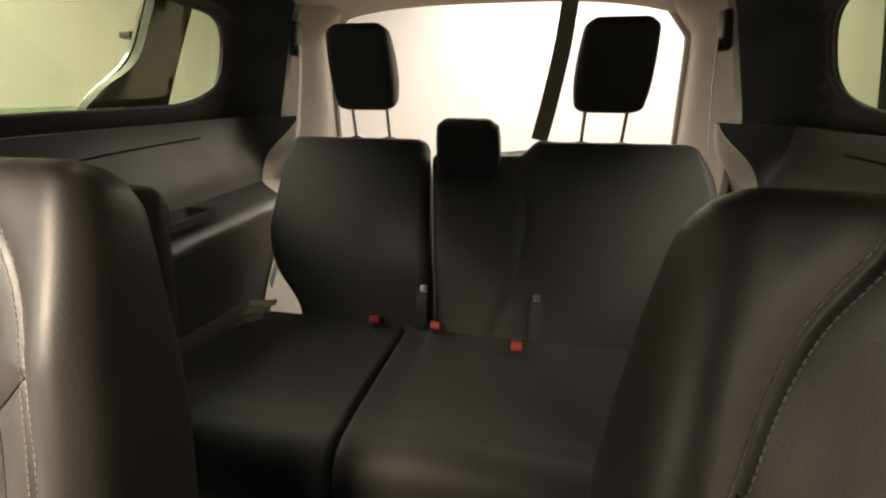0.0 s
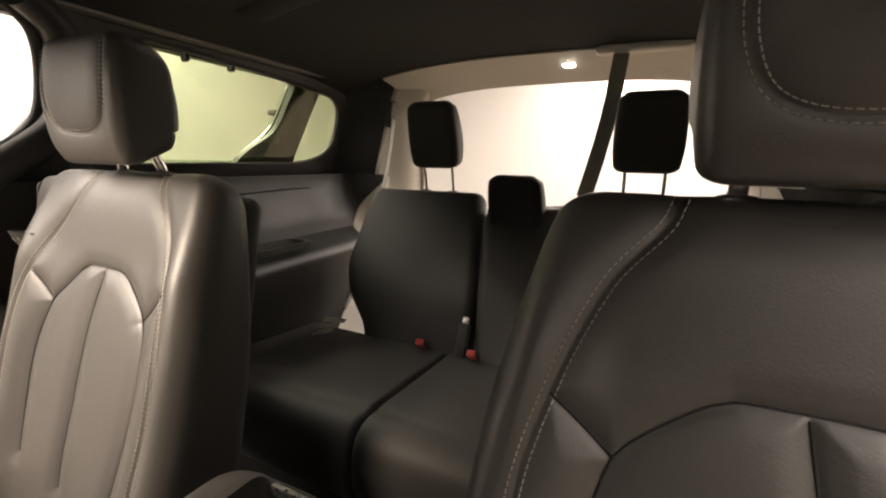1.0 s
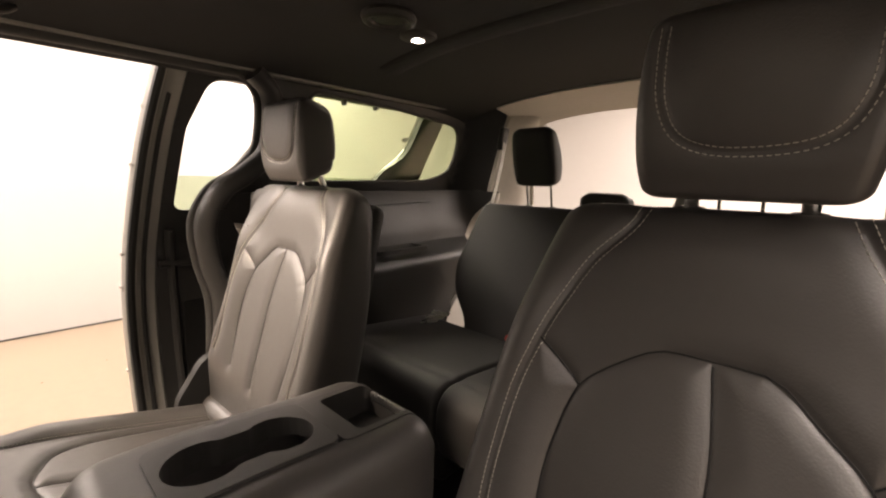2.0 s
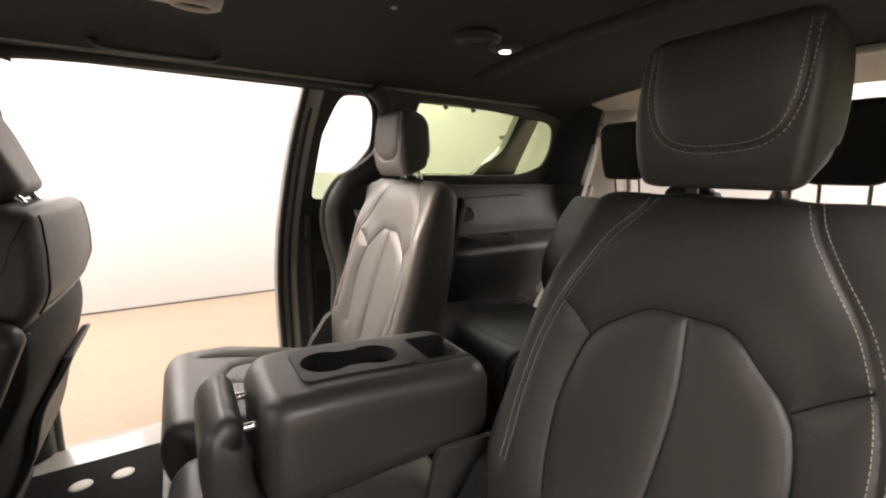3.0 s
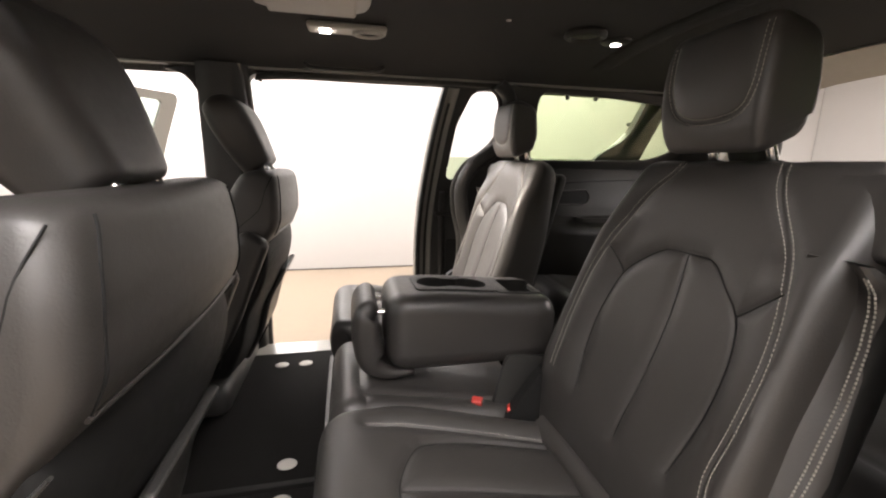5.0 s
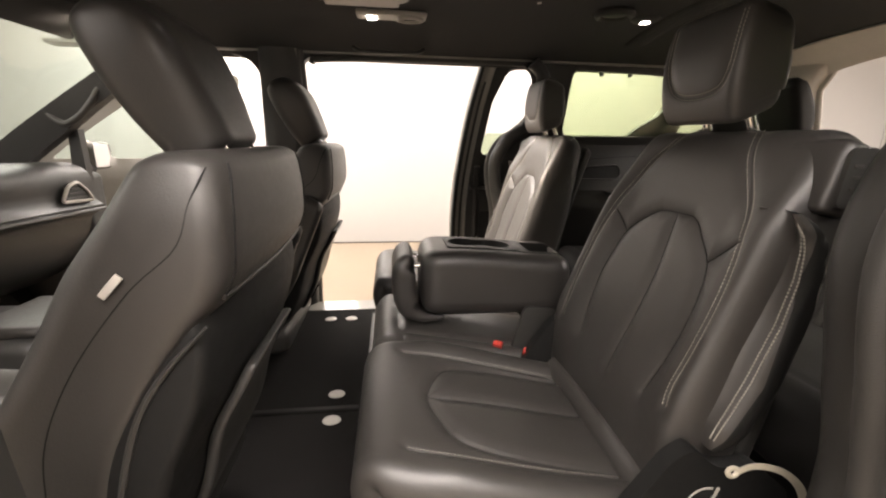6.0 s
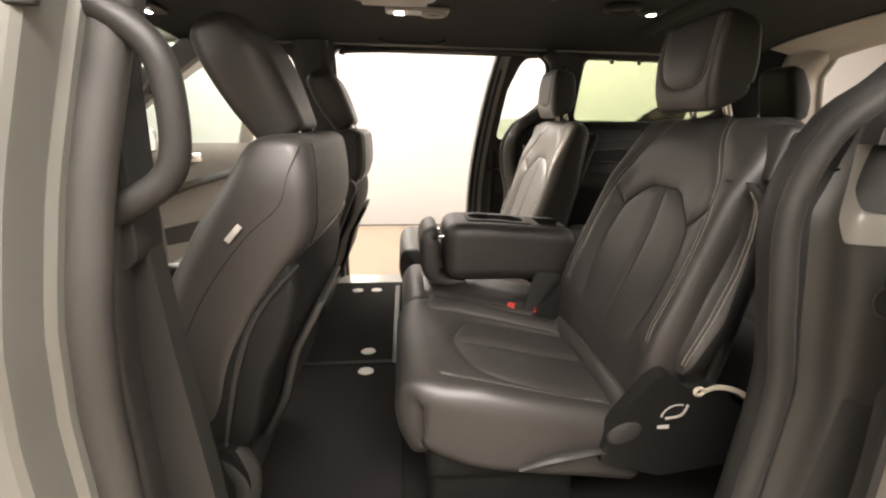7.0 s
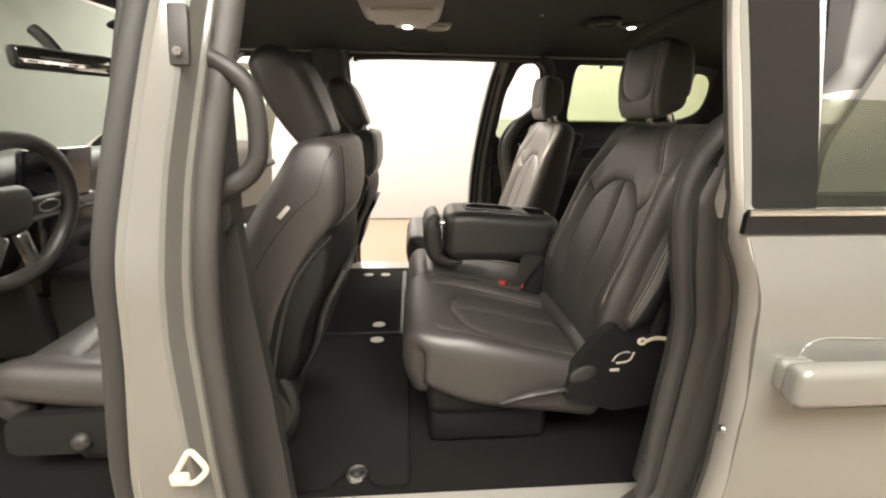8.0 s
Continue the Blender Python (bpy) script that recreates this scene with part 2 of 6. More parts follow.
def box_geo(lo, hi, r=0.006, n=3):
    """A box with rounded edges: stacked rounded rectangles."""
    lo, hi = arr(lo), arr(hi)
    r = min(r, *(0.49 * (hi - lo)))
    prof = sorted([(lo[2] + r * (1 - math.cos(np.pi / 2 * k / n)), r * (1 - math.sin(np.pi / 2 * k / n))) for k in range(n + 1)])
    prof += sorted([(hi[2] - a + lo[2], i) for a, i in prof])
    rings = []
    for z, i in prof:
        a, b, c, d = lo[0] + i, hi[0] - i, lo[1] + i, hi[1] - i
        q = rounded([(a, c), (b, c), (b, d), (a, d)], r, 4)
        rings.append(np.column_stack([q, np.full(len(q), z)]))
    R = arr(rings)
    V, F = grid_geo(R, True)
    m = R.shape[1]
    F += [tuple(range(m - 1, -1, -1)), tuple((len(R) - 1) * m + j for j in range(m))]
    return V, F


def moved(geo, m):
    return [tuple(m @ Vector(v)) for v in geo[0]], geo[1]


def dome_geo(c, rx, ry, h, n=20, k=5):
    """A low rounded disc, standing on z."""
    rings = []
    for f in np.linspace(0, np.pi / 2, k):
        th = np.linspace(0, 2 * np.pi, n, endpoint=False)
        rings.append(np.column_stack([c[0] + rx * np.cos(f) ** 0.5 * np.cos(th), c[1] + ry * np.cos(f) ** 0.5 * np.sin(th), np.full(n, c[2] + h * np.sin(f))]))
    rings[-1] = rings[-1] * 0 + arr((c[0], c[1], c[2] + h)) + (rings[-2] - rings[-2].mean(0)) * 0.4
    R = arr(rings)
    V, F = grid_geo(R, True)
    F += [tuple(range(n - 1, -1, -1)), tuple((k - 1) * n + j for j in range(n))]
    return V, F


def ring_panel(outer, inner, fx, thick, steps=5, n=120, fx2=None):
    """A panel with an opening, from outlines in (y, z): fx gives the x of its near face, thick its depth along x."""
    c = arr(inner).mean(0)

    def polar(loop):
        p = even(arr(loop), 400, True) - c
        ang = np.arctan2(p[:, 1], p[:, 0])
        k = np.argsort(ang)
        return ang[k], np.hypot(p[k, 0], p[k, 1])
    pa, pb = polar(outer), polar(inner)
    ang = np.concatenate([q[0][np.linspace(0, 399, n // 2).astype(int)] for q in (pa, pb)])
    for loop in (outer, inner):
        q = arr(loop) - c
        ang = np.concatenate([ang, np.arctan2(q[:, 1], q[:, 0])])
    ang = np.unique(np.round(ang, 4))
    n = len(ang)

    def ring(q):
        r = np.interp(ang, q[0], q[1], period=2 * np.pi)
        return c + np.column_stack([np.cos(ang) * r, np.sin(ang) * r])
    a, b = ring(pa), ring(pb)
    rows = [a + (b - a) * t for t in np.linspace(0, 1, steps)]
    near = [np.column_stack([fx(r[:, 0], r[:, 1]), r]) for r in rows]
    far = [np.column_stack([(fx2 or (lambda y, z: fx(y, z) + thick))(r[:, 0], r[:, 1]), r]) for r in rows[::-1]]
    R = arr(near + far + near[:1])
    V, F = grid_geo(R[:-1], True)
    m, k = len(R) - 1, n
    F += [((m - 1) * k + j, (m - 1) * k + (j + 1) % k, (j + 1) % k, j) for j in range(k)]
    return V, F


def sheet(outline, fx, thick, n=100, steps=8):
    """A panel with no opening, from an outline in (y, z)."""
    a = even(arr(outline), n, True)
    c = a.mean(0)
    rows = [c + (a - c) * t for t in np.linspace(1, 0.02, steps)]
    near = [np.column_stack([fx(r[:, 0], r[:, 1]), r]) for r in rows]
    far = [np.column_stack([fx(r[:, 0], r[:, 1]) + thick, r]) for r in rows]
    R = arr(near[::-1] + far)
    V, F = grid_geo(R, True)
    F += [tuple(range(n - 1, -1, -1)), tuple((len(R) - 1) * n + j for j in range(n))]
    return V, F


def dist_to(px, py, line):
    """Distance of points to a polyline."""
    best = np.full(px.shape, 9.0)
    for (ax, ay), (bx_, by_) in zip(line[:-1], line[1:]):
        dx, dy = bx_ - ax, by_ - ay
        t = np.clip(((px - ax) * dx + (py - ay) * dy) / (dx * dx + dy * dy + 1e-12), 0, 1)
        best = np.minimum(best, np.hypot(px - ax - t * dx, py - ay - t * dy))
    return best


def loft(sections, n=32):
    """A closed skin through rings of (x, y, z) control points."""
    R = arr([even(spline(list(q) + [q[0]], 80)[:-1], n, True) for q in sections])
    V, F = grid_geo(R, True)
    F += [tuple(range(n - 1, -1, -1)), tuple((len(R) - 1) * n + j for j in range(n))]
    return V, F


class Pad:
    """An upholstered block: a centre line of its face in (y, z), its half width and depth along it, and relief on the face.
    keys are places on the face as (u across, z up the line) for backs or (u, y) for cushions (key=0)."""

    def __init__(self, cx, line, half, depth, r=0.03, ends=(0.04, 0.04), rows=70, cols=60, key=1, seams=(), groove=0.004, gw=0.005, puff=0.004, crown=None, shift=(0.0, 0.0), tilt=None, bow=(0.0, 0.0)):
        self.cx, self.key, self.seams, self.groove, self.gw, self.puff, self.crown = cx, key, [spline(s, 28) for s in seams], groove, gw, puff, crown
        self.c = spline(line, 200)
        self.t = np.gradient(self.c, axis=0)
        self.t /= np.linalg.norm(self.t, axis=1)[:, None]
        self.n = np.column_stack([-self.t[:, 1], self.t[:, 0]])
        if tilt:
            nz = spline([(i, v) for i, v in enumerate(tilt)], 200)[:, 1]
            self.n = np.column_stack([-np.sqrt(1 - nz ** 2), nz])
        self.s = np.concatenate([[0], np.cumsum(np.linalg.norm(np.diff(self.c, axis=0), axis=1))])
        L = self.s[-1]
        hv = spline([(i, v) for i, v in enumerate(half)], 100)[:, 1] if len(half) > 2 else np.linspace(half[0], half[-1], 100)
        dv = spline([(i, v) for i, v in enumerate(depth)], 100)[:, 1] if len(depth) > 2 else np.linspace(depth[0], depth[-1], 100)
        self.hv, self.dv, self.L, self.r = hv, dv, L, r
        self.sh = spline([(i, v) for i, v in enumerate(shift)], 100)[:, 1] if len(shift) > 2 else np.linspace(shift[0], shift[-1], 100)
        bo = spline([(i, v) for i, v in enumerate(bow)], 100)[:, 1] if len(bow) > 2 else np.linspace(bow[0], bow[-1], 100)
        prof = []
        K = 7
        for k in range(K):
            f = np.pi / 2 * k / K
            prof.append((ends[0] * (1 - math.cos(f)), ends[0] * (1 - math.sin(f))))
        for s in np.linspace(ends[0], L - ends[1], rows):
            prof.append((s, 0.0))
        for k in range(K - 1, -1, -1):
            f = np.pi / 2 * k / K
            prof.append((L - ends[1] * (1 - math.cos(f)), ends[1] * (1 - math.sin(f))))
        rings = []
        for s, inset in prof:
            W, D = np.interp(s / L, np.linspace(0, 1, 100), hv), np.interp(s / L, np.linspace(0, 1, 100), dv)
            W = max(W - inset, 0.012)
            ins = min(inset, D * 0.45)
            d0, d1 = ins, D - ins
            rr = min(r, W * 0.95, (d1 - d0) * 0.49)
            q, fw = [], []
            for u in np.linspace(-(W - rr), W - rr, cols):
                q.append((u, d0)), fw.append(1.0)
            for f in np.linspace(0, np.pi / 2, 7)[1:]:
                q.append((W - rr + rr * np.sin(f), d0 + rr * (1 - np.cos(f)))), fw.append(np.cos(f))
            for f in np.linspace(0, np.pi / 2, 6):
                q.append((W - rr + rr * np.cos(f), d1 - rr + rr * np.sin(f))), fw.append(0)
            for u in np.linspace(W - rr, -(W - rr), 12)[1:-1]:
                q.append((u, d1)), fw.append(0)
            for f in np.linspace(np.pi / 2, 0, 6):
                q.append((-(W - rr) - rr * np.cos(f), d1 - rr + rr * np.sin(f))), fw.append(0)
            for f in np.linspace(np.pi / 2, 0, 7)[:-1]:
                q.append((-(W - rr) - rr * np.sin(f), d0 + rr * (1 - np.cos(f)))), fw.append(np.cos(f))
            q, fw = arr(q), arr(fw)
            off = np.interp(s / L, np.linspace(0, 1, 100), self.sh) if np.abs(self.sh).max() < 0.05 else 0.0
            h = self.relief(q[:, 0] + off, np.full(len(q), s)) * fw * (1 - min(1, inset / (max(ends) + 1e-9))) 
            d = q[:, 1] - h - np.interp(s / L, np.linspace(0, 1, 100), bo) * (q[:, 0] / W) ** 2 * np.clip((q[:, 1] - d0) / (d1 - d0), 0, 1)
            c, nn = self.at(s)
            rings.append(np.column_stack([cx + np.interp(s / L, np.linspace(0, 1, 100), self.sh) + q[:, 0], c[0] - nn[0] * d, c[1] - nn[1] * d]))
        R = arr(rings)
        m = R.shape[1]
        V, F = grid_geo(R, True)
        F += [tuple(range(m - 1, -1, -1)), tuple((len(R) - 1) * m + j for j in range(m))]
        self.geo = (V, F)

    def at(self, s):
        c = arr([np.interp(s, self.s, self.c[:, k]) for k in (0, 1)])
        n = arr([np.interp(s, self.s, self.n[:, k]) for k in (0, 1)])
        return c, n

    def relief(self, u, s):
        k = np.interp(s, self.s, self.c[:, self.key])
        h = np.zeros(u.shape)
        if self.crown:
            W = np.interp(s / self.L, np.linspace(0, 1, 100), self.hv)
            h = h + self.crown(u, k, W)
        if self.seams:
            d = np.full(u.shape, 9.0)
            for line in self.seams:
                d = np.minimum(d, dist_to(u, k, line))
            h = h - self.groove * np.exp(-(d / self.gw) ** 2) + self.puff * (1 - np.exp(-(d / 0.015) ** 2))
        return h

    def on(self, u, key, lift=0.0):
        """A place on the face and the face's direction there."""
        col = self.c[:, self.key]
        s = np.interp(key, col, self.s) if col[-1] > col[0] else np.interp(-key, -col, self.s)
        c, n = self.at(s)
        h = float(self.relief(arr([u]), arr([s]))[0]) + lift
        return arr((self.cx + u, c[0] + n[0] * h, c[1] + n[1] * h)), arr((0, n[0], n[1]))

    def cords(self, lines, r=0.0011):
        """Dark seam lines lying in the grooves."""
        return merge(*[tube([self.on(u, k, 0.0007)[0] for u, k in even(spline(l, 120), 46)], r, 5) for l in lines])

    def stitches(self, line, offset=0.0, pitch=0.0058, size=(0.0038, 0.0010, 0.0008)):
        """Short threads along a line on the face."""
        p = spline(line, 300)
        s = np.concatenate([[0], np.cumsum(np.linalg.norm(np.diff(p, axis=0), axis=1))])
        q = even(p, max(2, int(s[-1] / pitch)))
        t = np.gradient(q, axis=0)
        t /= np.linalg.norm(t, axis=1)[:, None]
        q = q + np.column_stack([-t[:, 1], t[:, 0]]) * offset
        V, F = [], []
        for (u, k), (tu, tk) in zip(q, t):
            a, n = self.on(u - tu * size[0] / 2, k - tk * size[0] / 2, 0.0002)
            b, _ = self.on(u + tu * size[0] / 2, k + tk * size[0] / 2, 0.0002)
            w = np.cross(b - a, n)
            w = w / (np.linalg.norm(w) + 1e-12) * size[1] / 2
            o = len(V)
            up = n * size[2]
            V += [a - w, a + w, b + w, b - w, a - w * 0.5 + up, a + w * 0.5 + up, b + w * 0.5 + up, b - w * 0.5 + up]
            F += [tuple(o + i for i in f) for f in ((0, 1, 5, 4), (1, 2, 6, 5), (2, 3, 7, 6), (3, 0, 4, 7), (4, 5, 6, 7))]
        return V, F


def smooth01(x, a, b):
    t = np.clip((x - a) / (b - a), 0, 1)
    return t * t * (3 - 2 * t)


def body_x(z):
    """Half width of the van's outer side at height z."""
    return 0.985 - 0.03 * smooth01(0.75 - z, 0, 0.45) - 0.14 * np.clip((z - 1.02) / 0.56, 0, 2) ** 1.25


# the showroom --------------------------------------------------------------
def slab(name, lo, hi, material, label, category):
    return tagged(mk(name, *box_geo(lo, hi, 0.004, 2), material, None, smooth=False), label, category, "", "structure")


slab("floor", (-4.2, -8, -0.12), (7, 8, 0), CONCRETE, "polished tan concrete showroom floor", "floor")
slab("wall_west", (-4.06, -8, 0.006), (-3.86, 8, 3.1), WALL, "plain white showroom wall with a dark shadow gap", "wall")
slab("wall_south", (-3.855, 6.3, 0.006), (6.5, 6.5, 3.1), WALL, "plain white showroom wall", "wall")
slab("wall_north", (-3.855, -7.7, 0.006), (6.5, -7.5, 3.1), WALL, "plain white showroom wall", "wall")
slab("wall_east", (6.3, -7.495, 0.006), (6.5, 6.295, 3.1), WALL_GREY, "plain grey showroom wall", "wall")
slab("ceiling", (-4.06, -7.7, 3.105), (6.5, 6.5, 3.2), ROOM_CEIL, "white showroom ceiling", "ceiling")
# black strip paints the shade of the gap under the wall
slab("shadow_gap_strip", (-3.859, -7.49, 0.0), (-3.855, 6.29, 0.014), RUBBER, "thin dark strip for the shadow gap at the foot of the wall", "trim")
for lx, ly in ((-2.9, -1.8), (-2.9, 1.8), (2.4, -0.1), (3.5, -4.2), (2.2, 4.7), (0.0, 4.8), (0.0, -4.6)):
    lamp = thing("ceiling_light", (lx, ly, 3.0), "white rectangular showroom ceiling light, switched on", "ceiling light", "showroom ceiling lights")
    fr = ring_panel(rounded([(-0.64, -1.24), (0.64, -1.24), (0.64, 1.24), (-0.64, 1.24)], 0.02), rounded([(-0.6, -1.2), (0.6, -1.2), (0.6, 1.2), (-0.6, 1.2)], 0.01), lambda a, b: 0 * a + 3.0, 0.1, 3, 60)
    mk("frame", [(lx + v[1], ly + v[2], v[0]) for v in fr[0]], fr[1], LIGHT_PLASTIC, lamp, smooth=False)
    mk("diffuser", *box_geo((lx - 0.6, ly - 1.2, 3.03), (lx + 0.6, ly + 1.2, 3.05), 0.004, 2), ROOM_LAMP_GLOW, lamp)

# the van -------------------------------------------------------------------
van = thing("minivan", (0, 0, 0), "greige minivan with black interior, sliding doors and liftgate open", "minivan")


def head_z(x, y):
    return 1.635 - 0.10 * (np.abs(x) / 0.82) ** 3.2 - 0.070 * np.clip((y - 1.15) / 0.5, 0, 2) ** 2 - 0.10 * np.clip((-0.95 - y) / 0.5, 0, 2) ** 1.6


def front_y(x):
    return -1.10 - 0.14 * (1 - (x / 0.83) ** 2)


gx, gy = np.meshgrid(np.linspace(-0.83, 0.83, 60), np.linspace(0, 1, 90))
gy = front_y(gx) + (1.46 - front_y(gx)) * gy
mk("headliner", *shell(np.dstack([gx, gy, head_z(gx, gy)]), 0.02, (0, 0, 1)), HEADLINER, van, "black woven cloth headliner")
gx, gy = np.meshgrid(np.linspace(-0.84, 0.84, 40), np.linspace(0, 1, 60))
gy = front_y(gx) - 0.02 + (1.87 - front_y(gx)) * gy
mk("roof", *shell(np.dstack([gx, gy, head_z(gx, np.clip(gy, -1.5, 1.6)) + 0.05 + 0.03 * (1 - (gx / 0.84) ** 2)]), 0.012, (0, 0, 1)), PAINT, van, "greige painted steel roof")
gx, gy = np.meshgrid(np.linspace(-0.62, 0.62, 40), np.linspace(1.455, 1.68, 14))
mk("header_trim", *shell(np.dstack([gx, gy, head_z(gx, gy) - 0.006 - 0.03 * np.abs(gx / 0.62) ** 4 * smooth01(gy, 1.6, 1.68)]), 0.03, (0, 0, 1)), TRIM_GREY, van, "grey plastic trim over the tailgate opening")
# floor
mk("floor_carpet", *box_geo((-0.775, -1.5, 0.40), (0.775, 1.95, 0.424), 0.004, 2), CARPET, van, "black carpeted floor")
mk("underbody", *box_geo((-0.93, -1.7, 0.20), (0.93, 1.98, 0.398), 0.03, 3), RUBBER, van)
for s in (1, -1):
    n = 40
    ys = np.linspace(-1.5, 0.9, n)
    prof = [(0.765, 0.424), (0.80, 0.432), (0.835, 0.44), (0.85, 0.432), (0.86, 0.405), (0.93, 0.398), (0.965, 0.385), (0.975, 0.30), (0.955, 0.22)]
    P = arr([[(s * a, y, b) for a, b in prof] for y in ys])
    mk("sill", *shell(P, 0.02, (0, 0, -1)), PAINT_IN, van, "greige painted door sill")

AP = [(0.40, 1.545), (0.448, 1.50), (0.458, 1.42), (0.442, 1.325), (0.38, 1.262), (0.312, 1.213), (0.268, 1.12), (0.278, 1.0), (0.303, 0.88), (0.297, 0.70), (0.285, 0.50), (0.22, 0.44),
      (-0.40, 0.435), (-0.49, 0.47), (-0.497, 0.6), (-0.497, 0.9), (-0.494, 1.2), (-0.487, 1.42), (-0.465, 1.51), (-0.42, 1.532), (0.0, 1.545)]
C_EDGE = AP[:12]


def edge_y(z):
    e = arr(C_EDGE)[::-1]
    return np.interp(z, e[:, 1], e[:, 0])


def ap_x(z):
    return 0.855 - 0.075 * np.clip((z - 1.0) / 0.55, 0, 1.5) ** 1.2


REAR_EDGE = {1: 0.0, -1: 0.040}
WIN = rounded([(0.668, 1.238), (1.30, 1.245), (1.452, 1.30), (1.452, 1.495), (1.05, 1.525), (0.668, 1.537)], [0.04, 0.08, 0.09, 0.09, 0.02, 0.05])
for s in (1, -1):
    def up_x(y, z):
        return s * (body_x(z) - 0.065 - 0.16 * smooth01(y, 1.455, 1.56) - 0.02 * smooth01(0.60 - y, 0, 0.14))

    def low_x(y, z):
        a = ap_x(z) - 0.012
        b = 0.83 - 0.05 * smooth01(1.2 - z, 0, 0.2) - 0.115 * smooth01(1.0 - z, 0, 0.07)
        x = a + (b - a) * smooth01(y, 0.42, 0.85) - 0.16 * smooth01(y, 1.455, 1.56) * smooth01(z, 0.95, 1.2)
        return s * x
    cs = REAR_EDGE[s]
    loop = [(p[0] + cs, p[1]) for p in spline(AP[:7], 30)]
    outer = [(0.31 + cs, 1.20), (1.565, 1.20), (1.565, 1.585), (0.40 + cs, 1.585)] + [p for p in loop if p[1] > 1.205]
    mk("quarter_trim", *ring_panel(outer, WIN, up_x, s * 0.02, 7, 160), PLASTIC_SOFT, van, "charcoal plastic trim round the rear side window")
    zs = np.linspace(0.425, 1.205, 60)
    P = arr([[(low_x(y, z), y, z) for y in np.linspace(edge_y(z) + cs, 1.575, 60)] for z in zs])
    mk("lower_quarter_trim", *shell(P, 0.02, (s, 0, 0)), PLASTIC_SOFT, van, "charcoal moulded trim with an armrest beside the rear bench")
    # thin light grey sheet laid 4 mm inside the lower trim
    P = arr([[(low_x(y, z) - s * 0.004, y, z) for y in np.linspace(float(np.interp(z, [0.43, 0.68, 0.82, 1.0, 1.2], [1.10, 1.22, 1.32, 1.46, 1.555])), 1.572, 30)] for z in np.linspace(0.43, 1.20, 50)])
    mk("rear_lower_trim", *shell(P, 0.003, (s, 0, 0)), TRIM_GREY, van, "light grey lower trim swept up to the rear pillar")
    g = sheet(rounded([(0.65, 1.20), (1.35, 1.20), (1.61, 1.24), (1.57, 1.55), (0.65, 1.57)], 0.05), lambda y, z: s * (body_x(z) - 0.028), s * 0.004, 100, 6)
    mk("quarter_glass", *g, GLASS_TINT, van, "green-tinted rear side window glass").visible_shadow = False
    w = even(WIN, 120, True)
    mk("window_seal", *tube([(up_x(y, z) + s * 0.004, y, z) for y, z in w], 0.007, 8, True), SEAL_GREY, van, "grey window reveal")
    # outer skin behind the sliding door opening
    sk = ring_panel(rounded([(0.40, 0.40), (1.9, 0.42), (1.98, 0.9), (1.86, 1.15), (1.70, 1.60), (0.50, 1.60), (0.545, 1.40), (0.40, 1.20), (0.37, 0.9)], 0.03),
                    rounded([(0.66, 1.21), (1.35, 1.21), (1.60, 1.25), (1.56, 1.54), (0.66, 1.56)], 0.04), lambda y, z: s * (body_x(z) - 0.02 - 0.35 * smooth01(y, 1.4, 2.1)), s * 0.01, 6, 140)
    mk("quarter_panel", *sk, PAINT, van, "greige painted rear quarter panel")
    # jamb from the seal out to the skin, and the door seal itself

    def jamb(t, z, lift=0.0):
        return (s * (ap_x(z) + (body_x(z) - 0.02 - ap_x(z)) * t), edge_y(z) + cs + 0.015 + 0.10 * t ** 1.6 + 0.010 * math.sin(t * 9) - lift, z)

    def jamb_patch(outline, lift):
        q = even(rounded(outline, 0.03, 6), 60, True)
        m = q.mean(0)
        V = [jamb(*(m + (p - m) * k), lift) for k in (1.0, 0.7, 0.35, 0.03) for p in q]
        return grid_geo(arr(V).reshape(4, 60, 3), True)
    P = arr([[jamb(t, z) for t in np.linspace(0, 1, 16)] for z in np.linspace(1.53, 0.45, 70)])
    mk("jamb_pocket", *jamb_patch([(0.38, 1.092), (1.0, 1.10), (1.0, 1.30), (0.12, 1.264), (0.12, 1.205), (0.24, 1.15)], 0.003), PAINT_IN, van, "painted pocket pressed into the jamb")
    # proud dark sheet paints the shade of the oval recess
    mk("jamb_recess_shade", *jamb_patch([(0.33, 1.155), (0.50, 1.13), (0.95, 1.128), (1.0, 1.238), (0.38, 1.240), (0.28, 1.20)], 0.006), PLASTIC, van, "dark oval recess in the jamb")
    mk("jamb_grommet", *jamb_patch([(0.45, 0.52), (0.85, 0.52), (0.92, 0.75), (0.76, 0.90), (0.50, 0.905), (0.45, 0.72)], 0.005), RUBBER, van, "black lower jamb cover")
    mk("door_jamb", *shell(P, 0.006, (0, 1, 0)), JAMB_SHADED, van, "dark grey pillar jamb")
    mk("c_pillar_trim", *tube([(s * (ap_x(z) - 0.026), y + cs + 0.028, z) for y, z in spline(C_EDGE[:-1], 70)], 0.034, 14, flat=0.85), PLASTIC_SOFT, van, "charcoal rounded pillar trim beside the door opening")
    zj = 1.166
    mk("trim_joint", *tube([(s * (ap_x(zj) - 0.026 + 0.0342 * math.cos(a)), edge_y(zj) + cs + 0.028 + 0.0342 * math.sin(a), zj + 0.004 * math.cos(a)) for a in np.linspace(0, 2 * math.pi, 24, endpoint=False)], 0.0022, 6, True), RUBBER, van)
    loop = even(spline(AP + AP[:1], 200), 200, True)
    loop[:, 0] += cs * smooth01(loop[:, 0], 0.05, 0.25)
    k0 = int(np.argmin(loop[:, 0]))
    loop = [q for q in np.roll(loop, -k0, 0) if q[0] > -0.47]
    low = [i for i, q in enumerate(loop) if q[1] < 0.47 and q[0] < 0.2]
    loop = loop[low[-1] + 1:] if low[0] < len(loop) / 2 else loop[:low[0]]
